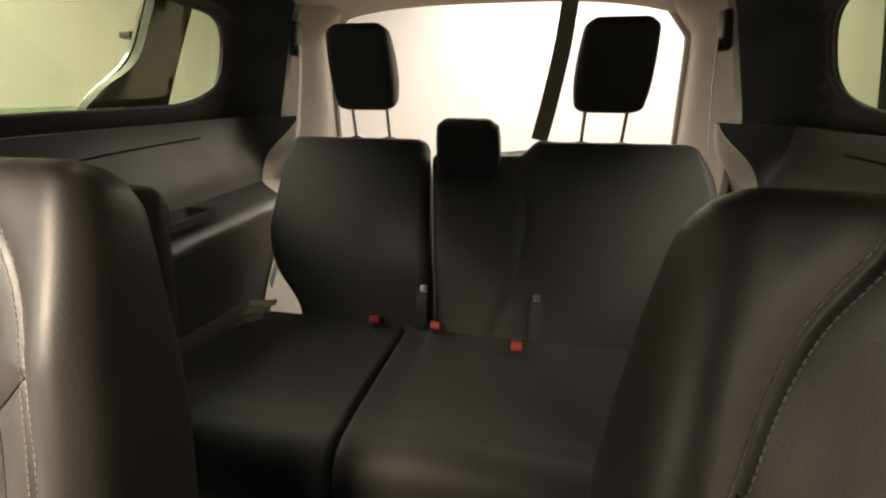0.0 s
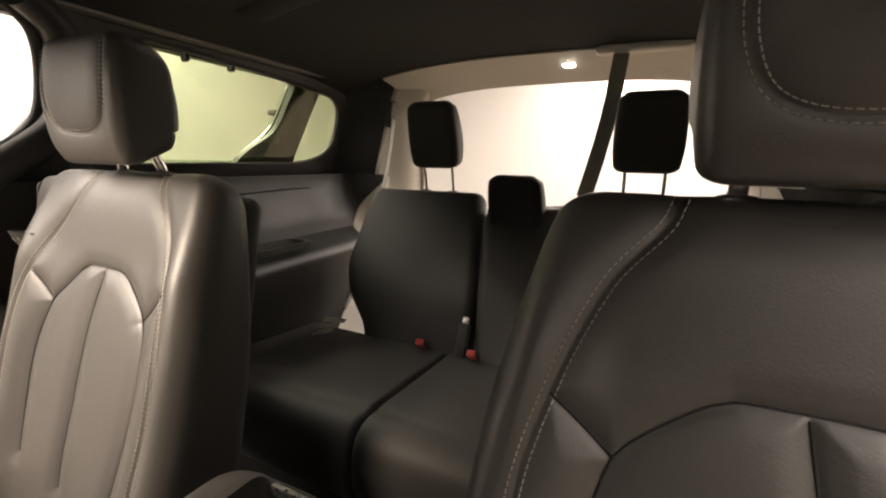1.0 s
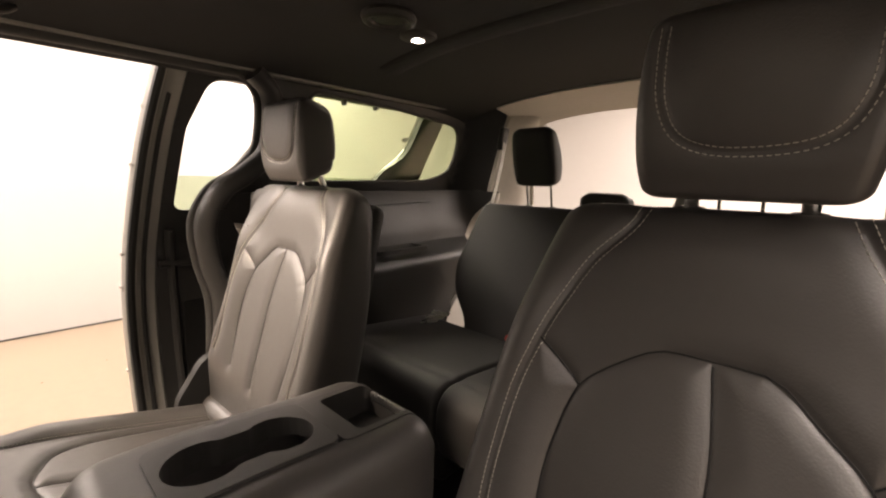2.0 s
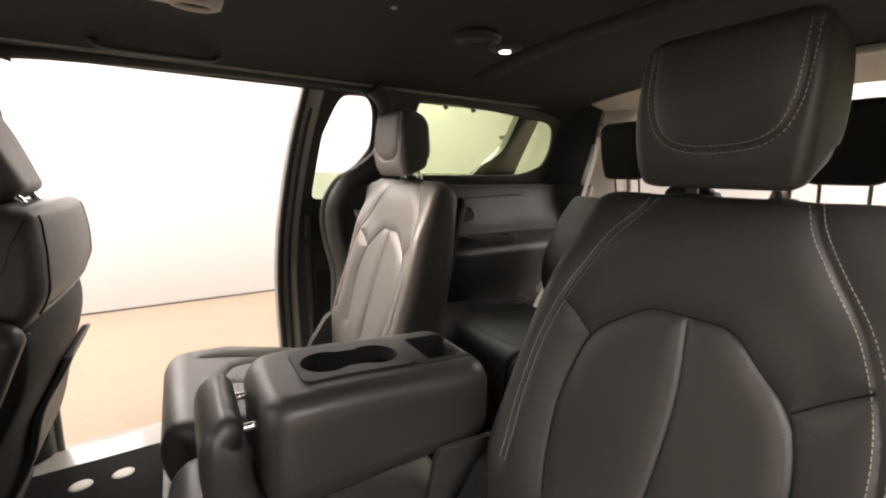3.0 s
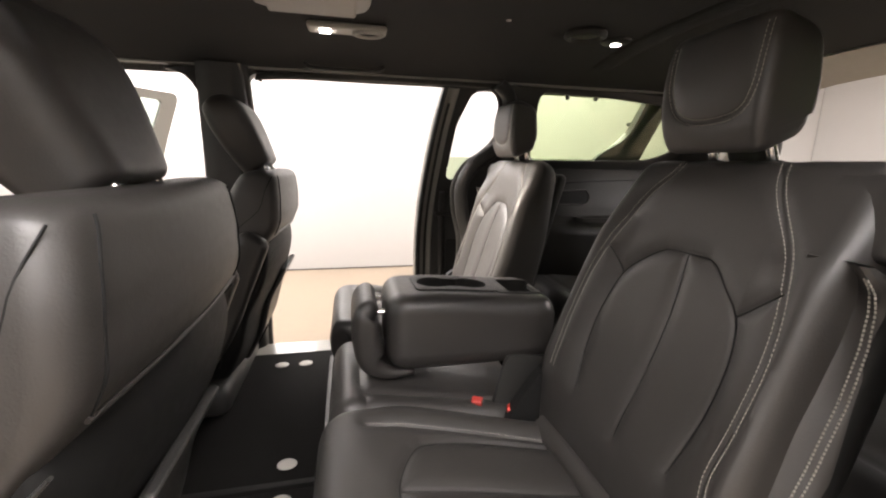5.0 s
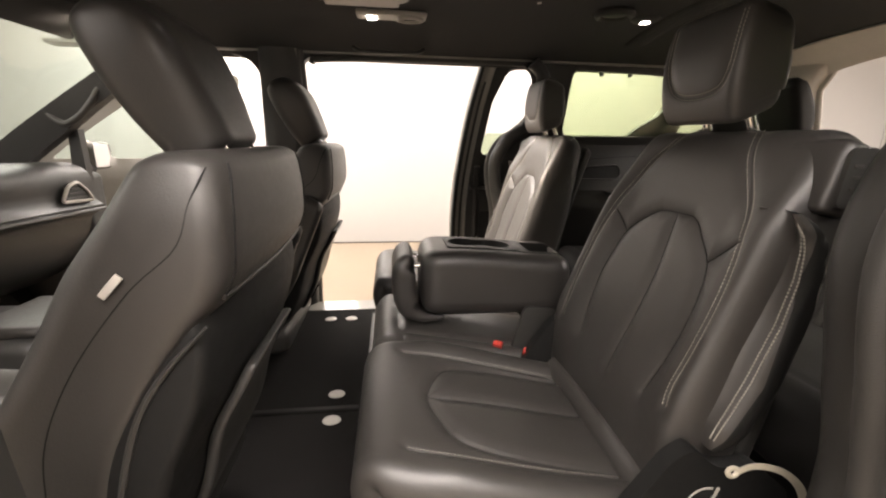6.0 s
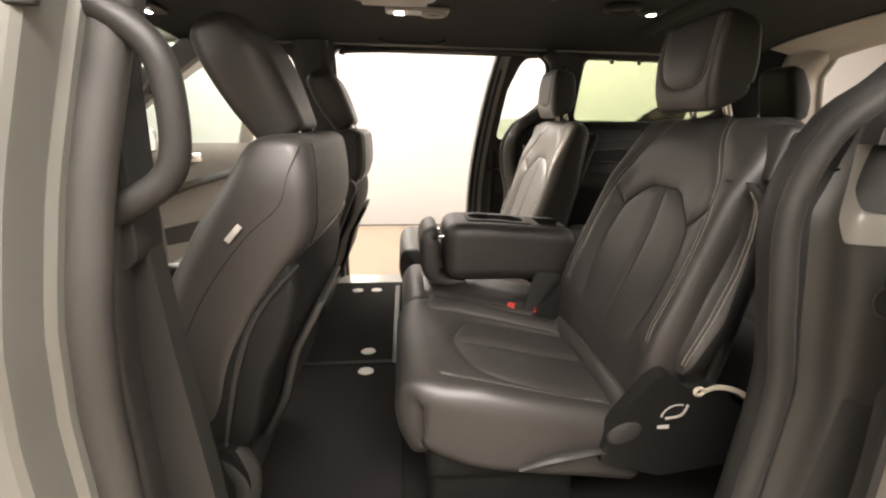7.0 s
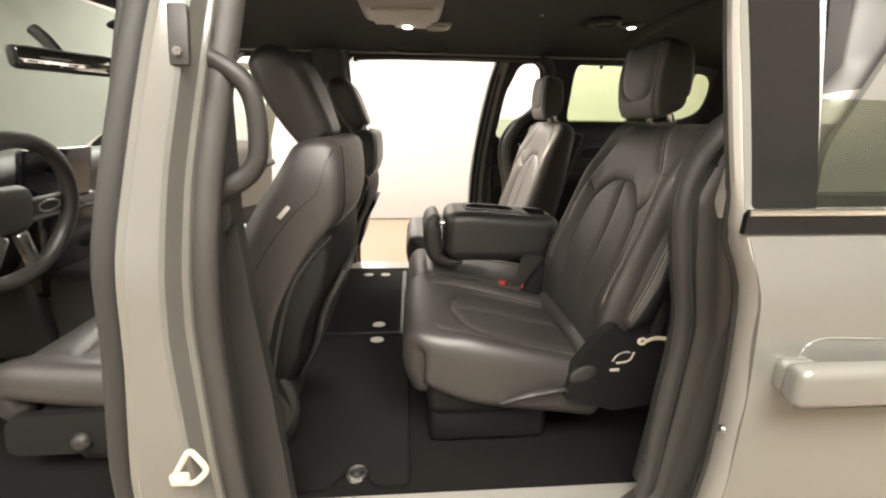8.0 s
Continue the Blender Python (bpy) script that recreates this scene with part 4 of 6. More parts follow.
def front_door(s, hinge, angle):
    """A front door standing open; built flat along -y to +y from its hinge, then turned."""
    m = pose(s * hinge[0], hinge[1], 0, 0, 0, -s * angle)

    def put(g):
        return moved(g, m)

    def fx(y, z):
        return s * (body_x(z) - 0.93 + 0.03)
    outer = rounded([(0.0, 0.32), (0.86, 0.36), (0.90, 0.9), (0.93, 1.12), (1.02, 1.565), (0.60, 1.57), (0.08, 1.20), (0.0, 1.06)], [0.05, 0.05, 0.05, 0.05, 0.05, 0.12, 0.1, 0.05])
    hole = rounded([(0.10, 1.10), (0.835, 1.085), (0.852, 1.20), (0.935, 1.525), (0.62, 1.53), (0.2, 1.19)], [0.02, 0.03, 0.05, 0.03, 0.08, 0.03])
    # PAINT_IN, paler than the van's paint, puts strong light into the door's colour
    door = mk("front_door", *put(ring_panel(outer, hole, fx, s * 0.02, 8, 160)), PAINT_IN, van, "greige front passenger door, open wide")
    mk("door_lining", *put(sheet(rounded([(0.03, 0.38), (0.83, 0.40), (0.87, 0.9), (0.895, 1.082), (0.10, 1.10), (0.03, 1.05)], [0.05, 0.05, 0.05, 0.02, 0.03, 0.05]), lambda y, z: fx(y, z) - s * (0.012 + 0.05 * smooth01(1.08 - z, 0, 0.05)), s * 0.01, 120, 10)), DOOR_TRIM, door, "grey moulded door lining")
    mk("window_glass", *put(sheet(hole + 0, lambda y, z: fx(y, z) + s * 0.008, s * 0.004, 80, 5)), GLASS_CLEAR, door, "clear door glass").visible_shadow = False
    xa = fx(arr(0.5), arr(0.9)) - s * 0.065
    arm = spline([(xa, 0.25, 0.80), (xa - s * 0.035, 0.45, 0.86), (xa - s * 0.045, 0.65, 0.90), (xa - s * 0.02, 0.86, 0.94)], 24)
    mk("armrest", *put(tube(arm, 0.035, 12, flat=0.7)), PLASTIC, door, "padded armrest")
    mk("inner_handle", *put(box_geo((min(xa - s * 0.012, xa), 0.42, 0.985), (max(xa - s * 0.012, xa) + 0.004, 0.54, 1.035), 0.006, 3)), CHROME, door, "chrome inner handle")
    mk("map_pocket", *put(sheet(rounded([(0.15, 0.45), (0.85, 0.47), (0.88, 0.66), (0.18, 0.62)], 0.05), lambda y, z: 0 * y + xa - s * 0.012, s * 0.03, 60, 4)), PLASTIC, door, "black door pocket")
    return door


front_door(-1, (0.93, -1.72), 51)

# seats ---------------------------------------------------------------------
LAP = 0.43


def posts(parent, cx, gap, y0, z0, y1, z1, r=0.0065):
    for u in (-gap, gap):
        p = mk("post", *tube(spline([(cx + u, y0, z0), (cx + u, (y0 + y1) / 2, (z0 + z1) / 2), (cx + u, y1, z1)], 8), r, 12), CHROME, parent, "chrome headrest post")
        mk("post_sleeve", *dome_geo((cx + u, y0, z0 - 0.012), 0.02, 0.016, 0.012, 16, 4), PLASTIC, p)


def second_row_seat(s):
    cx = s * LAP
    seat = thing("second_row_seat", (cx, 0.1, 0.424), "black leather second-row captain seat with grey double stitching", "car seat", "second-row outboard seats")
    stitch = [(0.088, 1.232), (0.10, 1.205), (0.125, 1.165), (0.155, 1.12), (0.175, 1.075), (0.186, 1.03), (0.19, 0.977), (0.187, 0.91), (0.182, 0.85), (0.187, 0.82)]
    arch = [(-0.128, 0.80), (-0.139, 0.86), (-0.143, 0.93), (-0.135, 0.990), (-0.124, 1.031), (-0.112, 1.046), (-0.091, 1.064), (-0.058, 1.087), (-0.038, 1.093), (0, 1.094), (0.040, 1.094), (0.056, 1.088), (0.084, 1.062), (0.116, 1.034), (0.128, 1.005), (0.135, 0.97), (0.136, 0.92), (0.128, 0.86), (0.115, 0.80)]
    inner = [(0.092, 1.232), (0.102, 1.210), (0.136, 1.170), (0.160, 1.12), (0.175, 1.075), (0.189, 1.02), (0.196, 0.965), (0.200, 0.90), (0.198, 0.84), (0.20, 0.81)]
    both = [[(s * u, z) for u, z in stitch], [(-s * u, z) for u, z in inner]]
    seams = both + [[(s * u, z) for u, z in arch], [(0, 1.09), (s * 0.012, 1.0), (s * 0.01, 0.9), (0, 0.78)], [(0.118, 1.033), (0.145, 1.056), (0.172, 1.076)], [(-0.122, 1.032), (-0.150, 1.054), (-0.175, 1.072)]]
    back = Pad(cx, [(0.262, 0.635), (0.258, 0.70), (0.270, 0.79), (0.306, 0.90), (0.358, 1.06), (0.394, 1.16), (0.418, 1.21), (0.445, 1.246)], [0.232, 0.239, 0.239, 0.233, 0.229, 0.222, 0.207], [0.11, 0.12, 0.12, 0.115, 0.10, 0.08],
               r=0.032, shift=[-s * 0.011, -s * 0.013, -s * 0.013, -s * 0.010, -s * 0.003, s * 0.009, s * 0.016], ends=(0.03, 0.03), rows=200, cols=170, seams=seams, groove=0.0026, gw=0.0036, puff=0.0048,
               crown=lambda u, k, W: 0.016 * smooth01(np.abs(u), 0.12, 0.2) * smooth01(k, 0.70, 0.85) * (1 - smooth01(k, 1.08, 1.2)) - 0.010 * (1 - (u / W) ** 2) * (1 - smooth01(k, 1.1, 1.2)))
    b = mk("backrest", *back.geo, LEATHER, seat)
    tagged(mk("stitching", *merge(*[back.stitches(l, o) for l in both for o in (-0.0055, 0.0055)]), STITCH, b, "grey double stitching"), kind="stuff")
    tagged(mk("seams", *back.cords(seams[2:]), SHELL, b, "dark sewn seams"), kind="stuff")
    # outer shoulder and side bolster
    sh = Pad(s * 0.612, [(0.392, 1.130), (0.398, 1.16), (0.408, 1.20), (0.422, 1.228)], [0.064, 0.064, 0.062], [0.050, 0.050, 0.046], r=0.014, ends=(0.010, 0.014), rows=16, cols=18, crown=lambda u, k, W: -0.012 * (s * u < -0.02))
    so = mk("shoulder", *sh.geo, LEATHER_SIDE, b, "black padded outer shoulder")
    mk("end_cap", *sheet(rounded([(0.404, 1.138), (0.444, 1.138), (0.452, 1.212), (0.412, 1.212)], 0.010), lambda y, z: 0 * y + s * 0.675, s * 0.006, 50, 4), PLASTIC, so, "black plastic end cap")
    for k in (0.0, 0.014, 0.028):
        mk("cap_mark", *box_geo((s * 0.6815 - 0.0012, 0.418, 1.160 + k), (s * 0.6815 + 0.0012, 0.432 - 0.1 * k, 1.164 + k), 0.0005, 1), SEAL_GREY, so)
    secs, rows_ = [], []
    zb = np.linspace(0.782, 1.130, 60)
    for z in zb:
        ys = float(np.interp(z, [0.78, 0.80, 0.841, 0.893, 0.977, 1.04, 1.08, 1.101, 1.119, 1.13], [0.300, 0.311, 0.330, 0.352, 0.378, 0.388, 0.386, 0.379, 0.364, 0.354]))
        yo = float(np.interp(z, [0.78, 0.80, 0.89, 1.008, 1.093, 1.13], [0.335, 0.352, 0.392, 0.412, 0.404, 0.376]))
        yb = float(np.interp(z, [0.76, 0.90, 1.06, 1.16], [0.262, 0.300, 0.358, 0.394]))
        e = math.sin(min(1.0, (z - 0.775) / 0.05) * math.pi / 2) * math.sin(min(1.0, (1.136 - z) / 0.035) * math.pi / 2)
        cxm, cym = 0.648, (ys + yo) / 2
        q = [(0.590, yb + 0.05), (0.604, yb + 0.018), (0.628, yb + 0.012), (0.655, (yb + 0.02 + ys) / 2), (0.679, ys - 0.004), (0.688, ys + 0.008), (0.690, (ys + yo) / 2 + 0.006), (0.676, yo), (0.640, yo + 0.004), (0.600, yo - 0.01)]
        q = [(cxm + (x - cxm) * (0.62 + 0.38 * e), cym + (y - cym) * (0.35 + 0.65 * e)) for x, y in q]
        secs.append([(s * x, y, z) for x, y in q])
        rows_.append([(s * x, y, z) for x, y in (q[4], q[3])])
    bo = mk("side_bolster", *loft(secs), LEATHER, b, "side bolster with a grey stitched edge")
    # columns that face outward take the matt black SHELL material
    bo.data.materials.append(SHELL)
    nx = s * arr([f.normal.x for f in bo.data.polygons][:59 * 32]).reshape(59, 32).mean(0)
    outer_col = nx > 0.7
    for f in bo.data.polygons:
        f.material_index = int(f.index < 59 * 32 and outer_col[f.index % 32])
    th = []
    for f in (0.06, 0.34):
        p = even(spline([arr(a_) + (arr(c_) - arr(a_)) * f + arr((s * 0.0006, -0.0014, 0)) for a_, c_ in rows_[3:-2]], 200), 64)
        th += [tube([p[i], p[i] + (p[i + 1] - p[i]) * 0.62], 0.0011, 5) for i in range(63)]
    tagged(mk("stitching", *merge(*th), STITCH, bo, "grey double stitching"), kind="stuff")
    mk("back_shell", *Pad(cx, [(0.36, 0.63), (0.41, 0.90), (0.46, 1.06), (0.515, 1.20)], [0.215, 0.22, 0.205, 0.17], [0.03, 0.03], r=0.012, ends=(0.02, 0.02), rows=20, cols=16).geo, PLASTIC, b, "black plastic seat back shell")
    # headrest
    hl = [(0.392, 1.243), (0.376, 1.28), (0.370, 1.34), (0.375, 1.395), (0.384, 1.430)]
    hs = [(m_ * s, z) for m_, z in ((-0.074, 1.408), (-0.074, 1.380), (-0.070, 1.338), (-0.054, 1.306), (-0.02, 1.292), (0.034, 1.293), (0.064, 1.306), (0.078, 1.335), (0.081, 1.370), (0.081, 1.408))]
    head = Pad(cx, hl, [0.088, 0.094, 0.096, 0.095, 0.090], [0.080, 0.090, 0.093, 0.087, 0.078], r=0.015, ends=(0.014, 0.02), rows=60, cols=70, seams=[hs], groove=0.003, gw=0.004, puff=0.003)
    hd = mk("headrest", *head.geo, LEATHER, seat, "black leather headrest with a curved stitched seam")
    tagged(mk("stitching", *merge(*[head.stitches(hs, o) for o in (-0.004, 0.004)]), STITCH, hd, "grey double stitching"), kind="stuff")
    posts(hd, cx, 0.051, 0.452, 1.238, 0.436, 1.275, 0.0075)
    # cushion
    out = [[(m * 0.155, -0.125), (m * 0.160, -0.05), (m * 0.162, 0.06), (m * 0.16, 0.16), (m * 0.155, 0.24)] for m in (1, -1)]
    ins = [(-0.14, 0.24), (-0.138, 0.08), (-0.118, -0.02), (-0.08, -0.055), (0.0, -0.082), (0.06, -0.068), (0.112, -0.036), (0.138, 0.06), (0.146, 0.24)]
    front = [(-0.215, -0.13), (-0.155, -0.128), (0.0, -0.15), (0.155, -0.128), (0.215, -0.13)]
    cush = Pad(cx, [(-0.175, 0.565), (-0.202, 0.63), (-0.210, 0.69), (-0.195, 0.738), (-0.155, 0.752), (-0.08, 0.734), (0.05, 0.70), (0.16, 0.672), (0.30, 0.640)], [0.188, 0.194, 0.202, 0.224, 0.236, 0.238, 0.236, 0.234, 0.232], [0.06, 0.09, 0.13, 0.15, 0.145, 0.135, 0.13], r=0.035,
               ends=(0.03, 0.02), rows=170, cols=150, key=0, seams=out + [[(s * u, y) for u, y in ins], [(0, -0.08), (-s * 0.012, 0.06), (-s * 0.016, 0.24)]], groove=0.0032, gw=0.0036, puff=0.0055,
               crown=lambda u, k, W: 0.014 * smooth01(np.abs(u), 0.13, 0.2) * smooth01(k, -0.15, -0.05))
    cu = mk("cushion", *cush.geo, LEATHER, seat)
    tagged(mk("stitching", *merge(*[cush.stitches(l, 0.004, size=(0.0034, 0.0008, 0.0006)) for l in out]), STITCH, cu, "fine grey stitching"), kind="stuff")
    tagged(mk("seams", *cush.cords([[(s * u, y) for u, y in ins], [(0, -0.08), (-s * 0.012, 0.06), (-s * 0.016, 0.24)]]), SHELL, cu, "dark sewn seams"), kind="stuff")
    mk("rear_roll", *tube([(cx + u, 0.247 + 0.006 * (1 - (u / 0.2) ** 2), 0.672) for u in np.linspace(-0.205, 0.185, 24)], 0.021, 12, flat=0.4, up=(0, -0.75, 0.66)), LEATHER, cu, "leather roll between cushion and back")
    # plinth, recliner covers, levers
    base = mk("base", *merge(box_geo((cx - 0.195, -0.155, 0.52), (cx + 0.205, 0.32, 0.645), 0.03, 3), box_geo((cx - 0.185, -0.148, 0.424), (cx + 0.185, 0.16, 0.56), 0.02, 3)), SHELL, seat, "black plastic seat base")
    for m in (1, -1):
        x0 = cx + m * 0.222
        g = sheet(rounded([(0.17, 0.60), (0.30, 0.56), (0.44, 0.58), (0.45, 0.70), (0.39, 0.752), (0.318, 0.757), (0.278, 0.792), (0.248, 0.775), (0.19, 0.69)], 0.012), lambda y, z: 0 * y + x0, m * 0.028, 80, 5)
        mk("recliner_cover", *g, SHELL, seat, "black recliner cover")
    lev = spline([(cx + s * 0.24, 0.02, 0.585), (cx + s * 0.246, 0.08, 0.61), (cx + s * 0.244, 0.17, 0.622), (cx + s * 0.236, 0.20, 0.60)], 16)
    mk("seat_lever", *tube(lev, [0.006 + 0.006 * math.sin(i / 15 * math.pi) for i in range(16)], 10, flat=0.6), PLASTIC_SOFT, seat, "grey folding lever")
    mk("recliner_button", *moved(dome_geo((0, 0, 0), 0.022, 0.035, 0.008, 16, 4), pose(cx + s * 0.25, 0.212, 0.665, 0, s * 90, 0) @ pose(0, 0, 0, 0, 0, 20)), PLASTIC_SOFT, seat, "grey recline lever")
    return seat


second_row_seat(1)
second_row_seat(-1)

# middle seat, its back folded down into an armrest
mid = thing("middle_seat", (0, 0.1, 0.424), "black leather middle seat folded down into an armrest with cup holders", "car seat")
mc = Pad(0, [(-0.17, 0.565), (-0.192, 0.62), (-0.198, 0.67), (-0.18, 0.71), (-0.14, 0.722), (0.0, 0.70), (0.2, 0.665), (0.28, 0.65)], [0.165, 0.178, 0.178, 0.175], [0.06, 0.08, 0.10], r=0.035, ends=(0.03, 0.02), rows=50, cols=40, key=0,
         seams=[[(-0.17, -0.12), (0, -0.135), (0.17, -0.12)], [(0.115, -0.12), (0.115, 0.25)], [(-0.115, -0.12), (-0.115, 0.25)]], puff=0.005)
mk("cushion", *mc.geo, LEATHER, mid)
mk("base", *box_geo((-0.14, -0.08, 0.424), (0.14, 0.26, 0.60), 0.02, 3), PLASTIC, mid, "black plastic seat base")
A0, A1 = arr((-0.112, -0.072)), arr((0.122, 0.338))


def arm_h(p, q):
    c, h, R_, r = (A0 + A1) / 2, (A1 - A0) / 2, 0.05, 0.04
    qx, qy = np.abs(p - c[0]) - (h[0] - R_), np.abs(q - c[1]) - (h[1] - R_)
    e = R_ - np.hypot(np.maximum(qx, 0), np.maximum(qy, 0)) - np.minimum(np.maximum(qx, qy), 0)
    e = np.clip(e, 0, r)
    return 0.934 - r + np.sqrt(np.maximum(r * r - (r - e) ** 2, 0)) - 0.02 * smooth01(q, 0.0, 0.33)


two = [(0.005 + 0.041 * math.cos(a), 0.052 + 0.043 * math.sin(a)) for a in np.linspace(math.pi * 0.78, math.pi * 2.22, 20)] + [(0.005 + 0.041 * math.cos(a), 0.142 + 0.043 * math.sin(a)) for a in np.linspace(-math.pi * 0.22, math.pi * 1.22, 20)]


def flat_ring(outer, inner, h, depth, steps=7, n=120):
    V, F = ring_panel(outer, inner, h, -depth, steps, n, fx2=lambda p, q: 0 * p + depth)
    return [(v[1], v[2], v[0]) for v in V], F


a0, a1 = A0, A1
armrest = mk("armrest", *flat_ring(rounded([(a0[0], a0[1]), (a1[0], a0[1]), (a1[0], a1[1]), (a0[0], a1[1])], 0.05, 12), rounded([(-0.056, 0.002), (0.064, 0.002), (0.068, 0.328), (-0.056, 0.328)], 0.014), arm_h, 0.80, 16, 200), LEATHER_SIDE, mid, "folded seat back with two cup holders and a tray")
mk("armrest_body", *box_geo((a0[0] + 0.0005, a0[1] + 0.0005, 0.752), (a1[0] - 0.0005, a1[1] - 0.0005, 0.845), 0.045, 6), LEATHER_SIDE, armrest)
tr = flat_ring(rounded([(-0.058, 0.0), (0.066, 0.0), (0.066, 0.197), (-0.058, 0.197)], 0.018), arr(two), lambda p, q: arm_h(p, q) + 0.004, 0.90, 4, 100)
mk("cup_holder_tray", *tr, PLASTIC_SOFT, armrest, "charcoal plastic cup holder insert")
tf = flat_ring(rounded([(-0.059, 0.199), (0.071, 0.199), (0.071, 0.331), (-0.059, 0.331)], 0.012), rounded([(-0.047, 0.228), (0.060, 0.228), (0.060, 0.322), (-0.047, 0.322)], 0.012), lambda p, q: arm_h(p, q) + 0.002, 0.865, 4, 80)
mk("tray_frame", *tf, PLASTIC_SOFT, armrest, "charcoal plastic tray")
mk("cup_floor", *box_geo((-0.058, 0.0, 0.845), (0.066, 0.2, 0.856), 0.002, 2), SHELL, armrest)
mk("tray_liner", *box_geo((-0.056, 0.220, 0.856), (0.074, 0.329, 0.866), 0.002, 2), SHELL, armrest)
mk("tray_latch", *box_geo((-0.03, 0.314, 0.896), (0.056, 0.321, 0.909), 0.003, 2), STEEL, armrest, "silver latch bar")
mh = Pad(0.005, [(-0.005, 0.738), (-0.07, 0.734), (-0.118, 0.750), (-0.142, 0.79), (-0.149, 0.86), (-0.138, 0.905), (-0.105, 0.928)], [0.085, 0.095, 0.10, 0.10, 0.10, 0.088], [0.014, 0.03, 0.06, 0.064, 0.062, 0.04], r=0.022, ends=(0.008, 0.015), rows=44, cols=24, puff=0.0)
mk("headrest", *mh.geo, LEATHER_SIDE, mid, "black folded headrest")
for u in (-0.045, 0.055):
    mk("post", *tube([(u, -0.10, 0.885), (u, -0.055, 0.885)], 0.0065, 10), CHROME, mid, "chrome headrest post")
mk("hinge_bracket", *sheet(rounded([(0.16, 0.62), (0.24, 0.60), (0.33, 0.78), (0.20, 0.79)], 0.015), lambda y, z: 0 * y + 0.128, 0.012, 50, 4), PLASTIC, mid)

# rear bench in two parts
def rear_seat(name, lab, left, right, cl, cr, seams, step=0):
    zs = [0.655, 0.76, 0.86, 0.95, 1.05, 1.12, 1.175]
    half = [(b - a) / 2 for a, b in zip(left, right)]
    mids = [(b + a) / 2 for a, b in zip(left, right)]
    seat = thing(name, ((cl + cr) / 2, 0.85, 0.424), lab, "car seat", "rear bench parts")
    line = [(1.27 + 0.49 * (z - 1.15) + (0.015 if z > 1.16 else 0), z) for z in zs]
    back = Pad(0, line, half, [0.10, 0.11, 0.11, 0.10, 0.07], r=0.03, ends=(0.03, 0.022), rows=70, cols=70, shift=mids, seams=seams, groove=0.004, gw=0.005, puff=0.006)
    V = [(x, y, z - step * 0.037 * float(smooth01(0.155 - x, 0, 0.05)) * float(smooth01(z, 1.02, 1.16))) for x, y, z in back.geo[0]]
    mk("backrest", V, back.geo[1], BENCH, seat)
    cush = Pad((cl + cr) / 2, [(0.63, 0.56), (0.605, 0.63), (0.602, 0.69), (0.62, 0.735), (0.67, 0.752), (0.80, 0.742), (0.95, 0.727), (1.08, 0.715)], [(cr - cl) / 2 - 0.001] * 3, [0.06, 0.08, 0.10], r=0.012, ends=(0.03, 0.02), rows=60, cols=60, key=0,
               seams=[[(-0.40, 0.69), (0, 0.675), (0.40, 0.69)]], groove=0.002, gw=0.006, puff=0.003)
    mk("cushion", *cush.geo, BENCH, seat)
    mk("base", *box_geo((cl + 0.04, 0.68, 0.424), (cr - 0.04, 1.02, 0.62), 0.02, 3), PLASTIC, seat, "black plastic seat base")
    return seat, back


r40, _ = rear_seat("rear_bench_seat", "black leather narrow part of the split rear bench", [-0.44, -0.465, -0.545, -0.582, -0.575, -0.562, -0.55], [-0.085, -0.09, -0.10, -0.112, -0.122, -0.132, -0.142], -0.66, -0.155, [])
r60, _ = rear_seat("rear_bench_seat", "black leather wide part of the split rear bench", [-0.078, -0.082, -0.092, -0.104, -0.114, -0.124, -0.134], [0.44, 0.465, 0.545, 0.582, 0.59, 0.575, 0.535], -0.151, 0.66, [[(-0.115, 0.72), (-0.11, 0.95), (-0.10, 1.10)]], 1)


def rear_headrest(seat, cx, z0, z1, y0, tall, width):
    line = [(y0, z0), (y0 - 0.022, z0 + (z1 - z0) * 0.35), (y0 - 0.045, z0 + (z1 - z0) * 0.75), (y0 - 0.05, z1 - 0.02), (y0 - 0.05, z1)]
    hd = mk("headrest", *Pad(cx, line, [width * 0.93, width, width, width * 0.96, width * 0.9], [0.075, 0.085, 0.085, 0.075, 0.06], r=0.026, ends=(0.018, 0.028), rows=30, cols=30).geo, BENCH, seat, "black leather headrest, raised" if tall else "black leather headrest, lowered")
    if tall:
        posts(hd, cx, 0.05, y0 + 0.055, 1.168, y0 + 0.035, z0 + 0.03, 0.005)


rear_headrest(r40, -0.312, 1.236, 1.446, 1.275, True, 0.086)
rear_headrest(r60, 0.312, 1.236, 1.446, 1.275, True, 0.086)
rear_headrest(r60, -0.025, 1.06, 1.228, 1.245, False, 0.082)


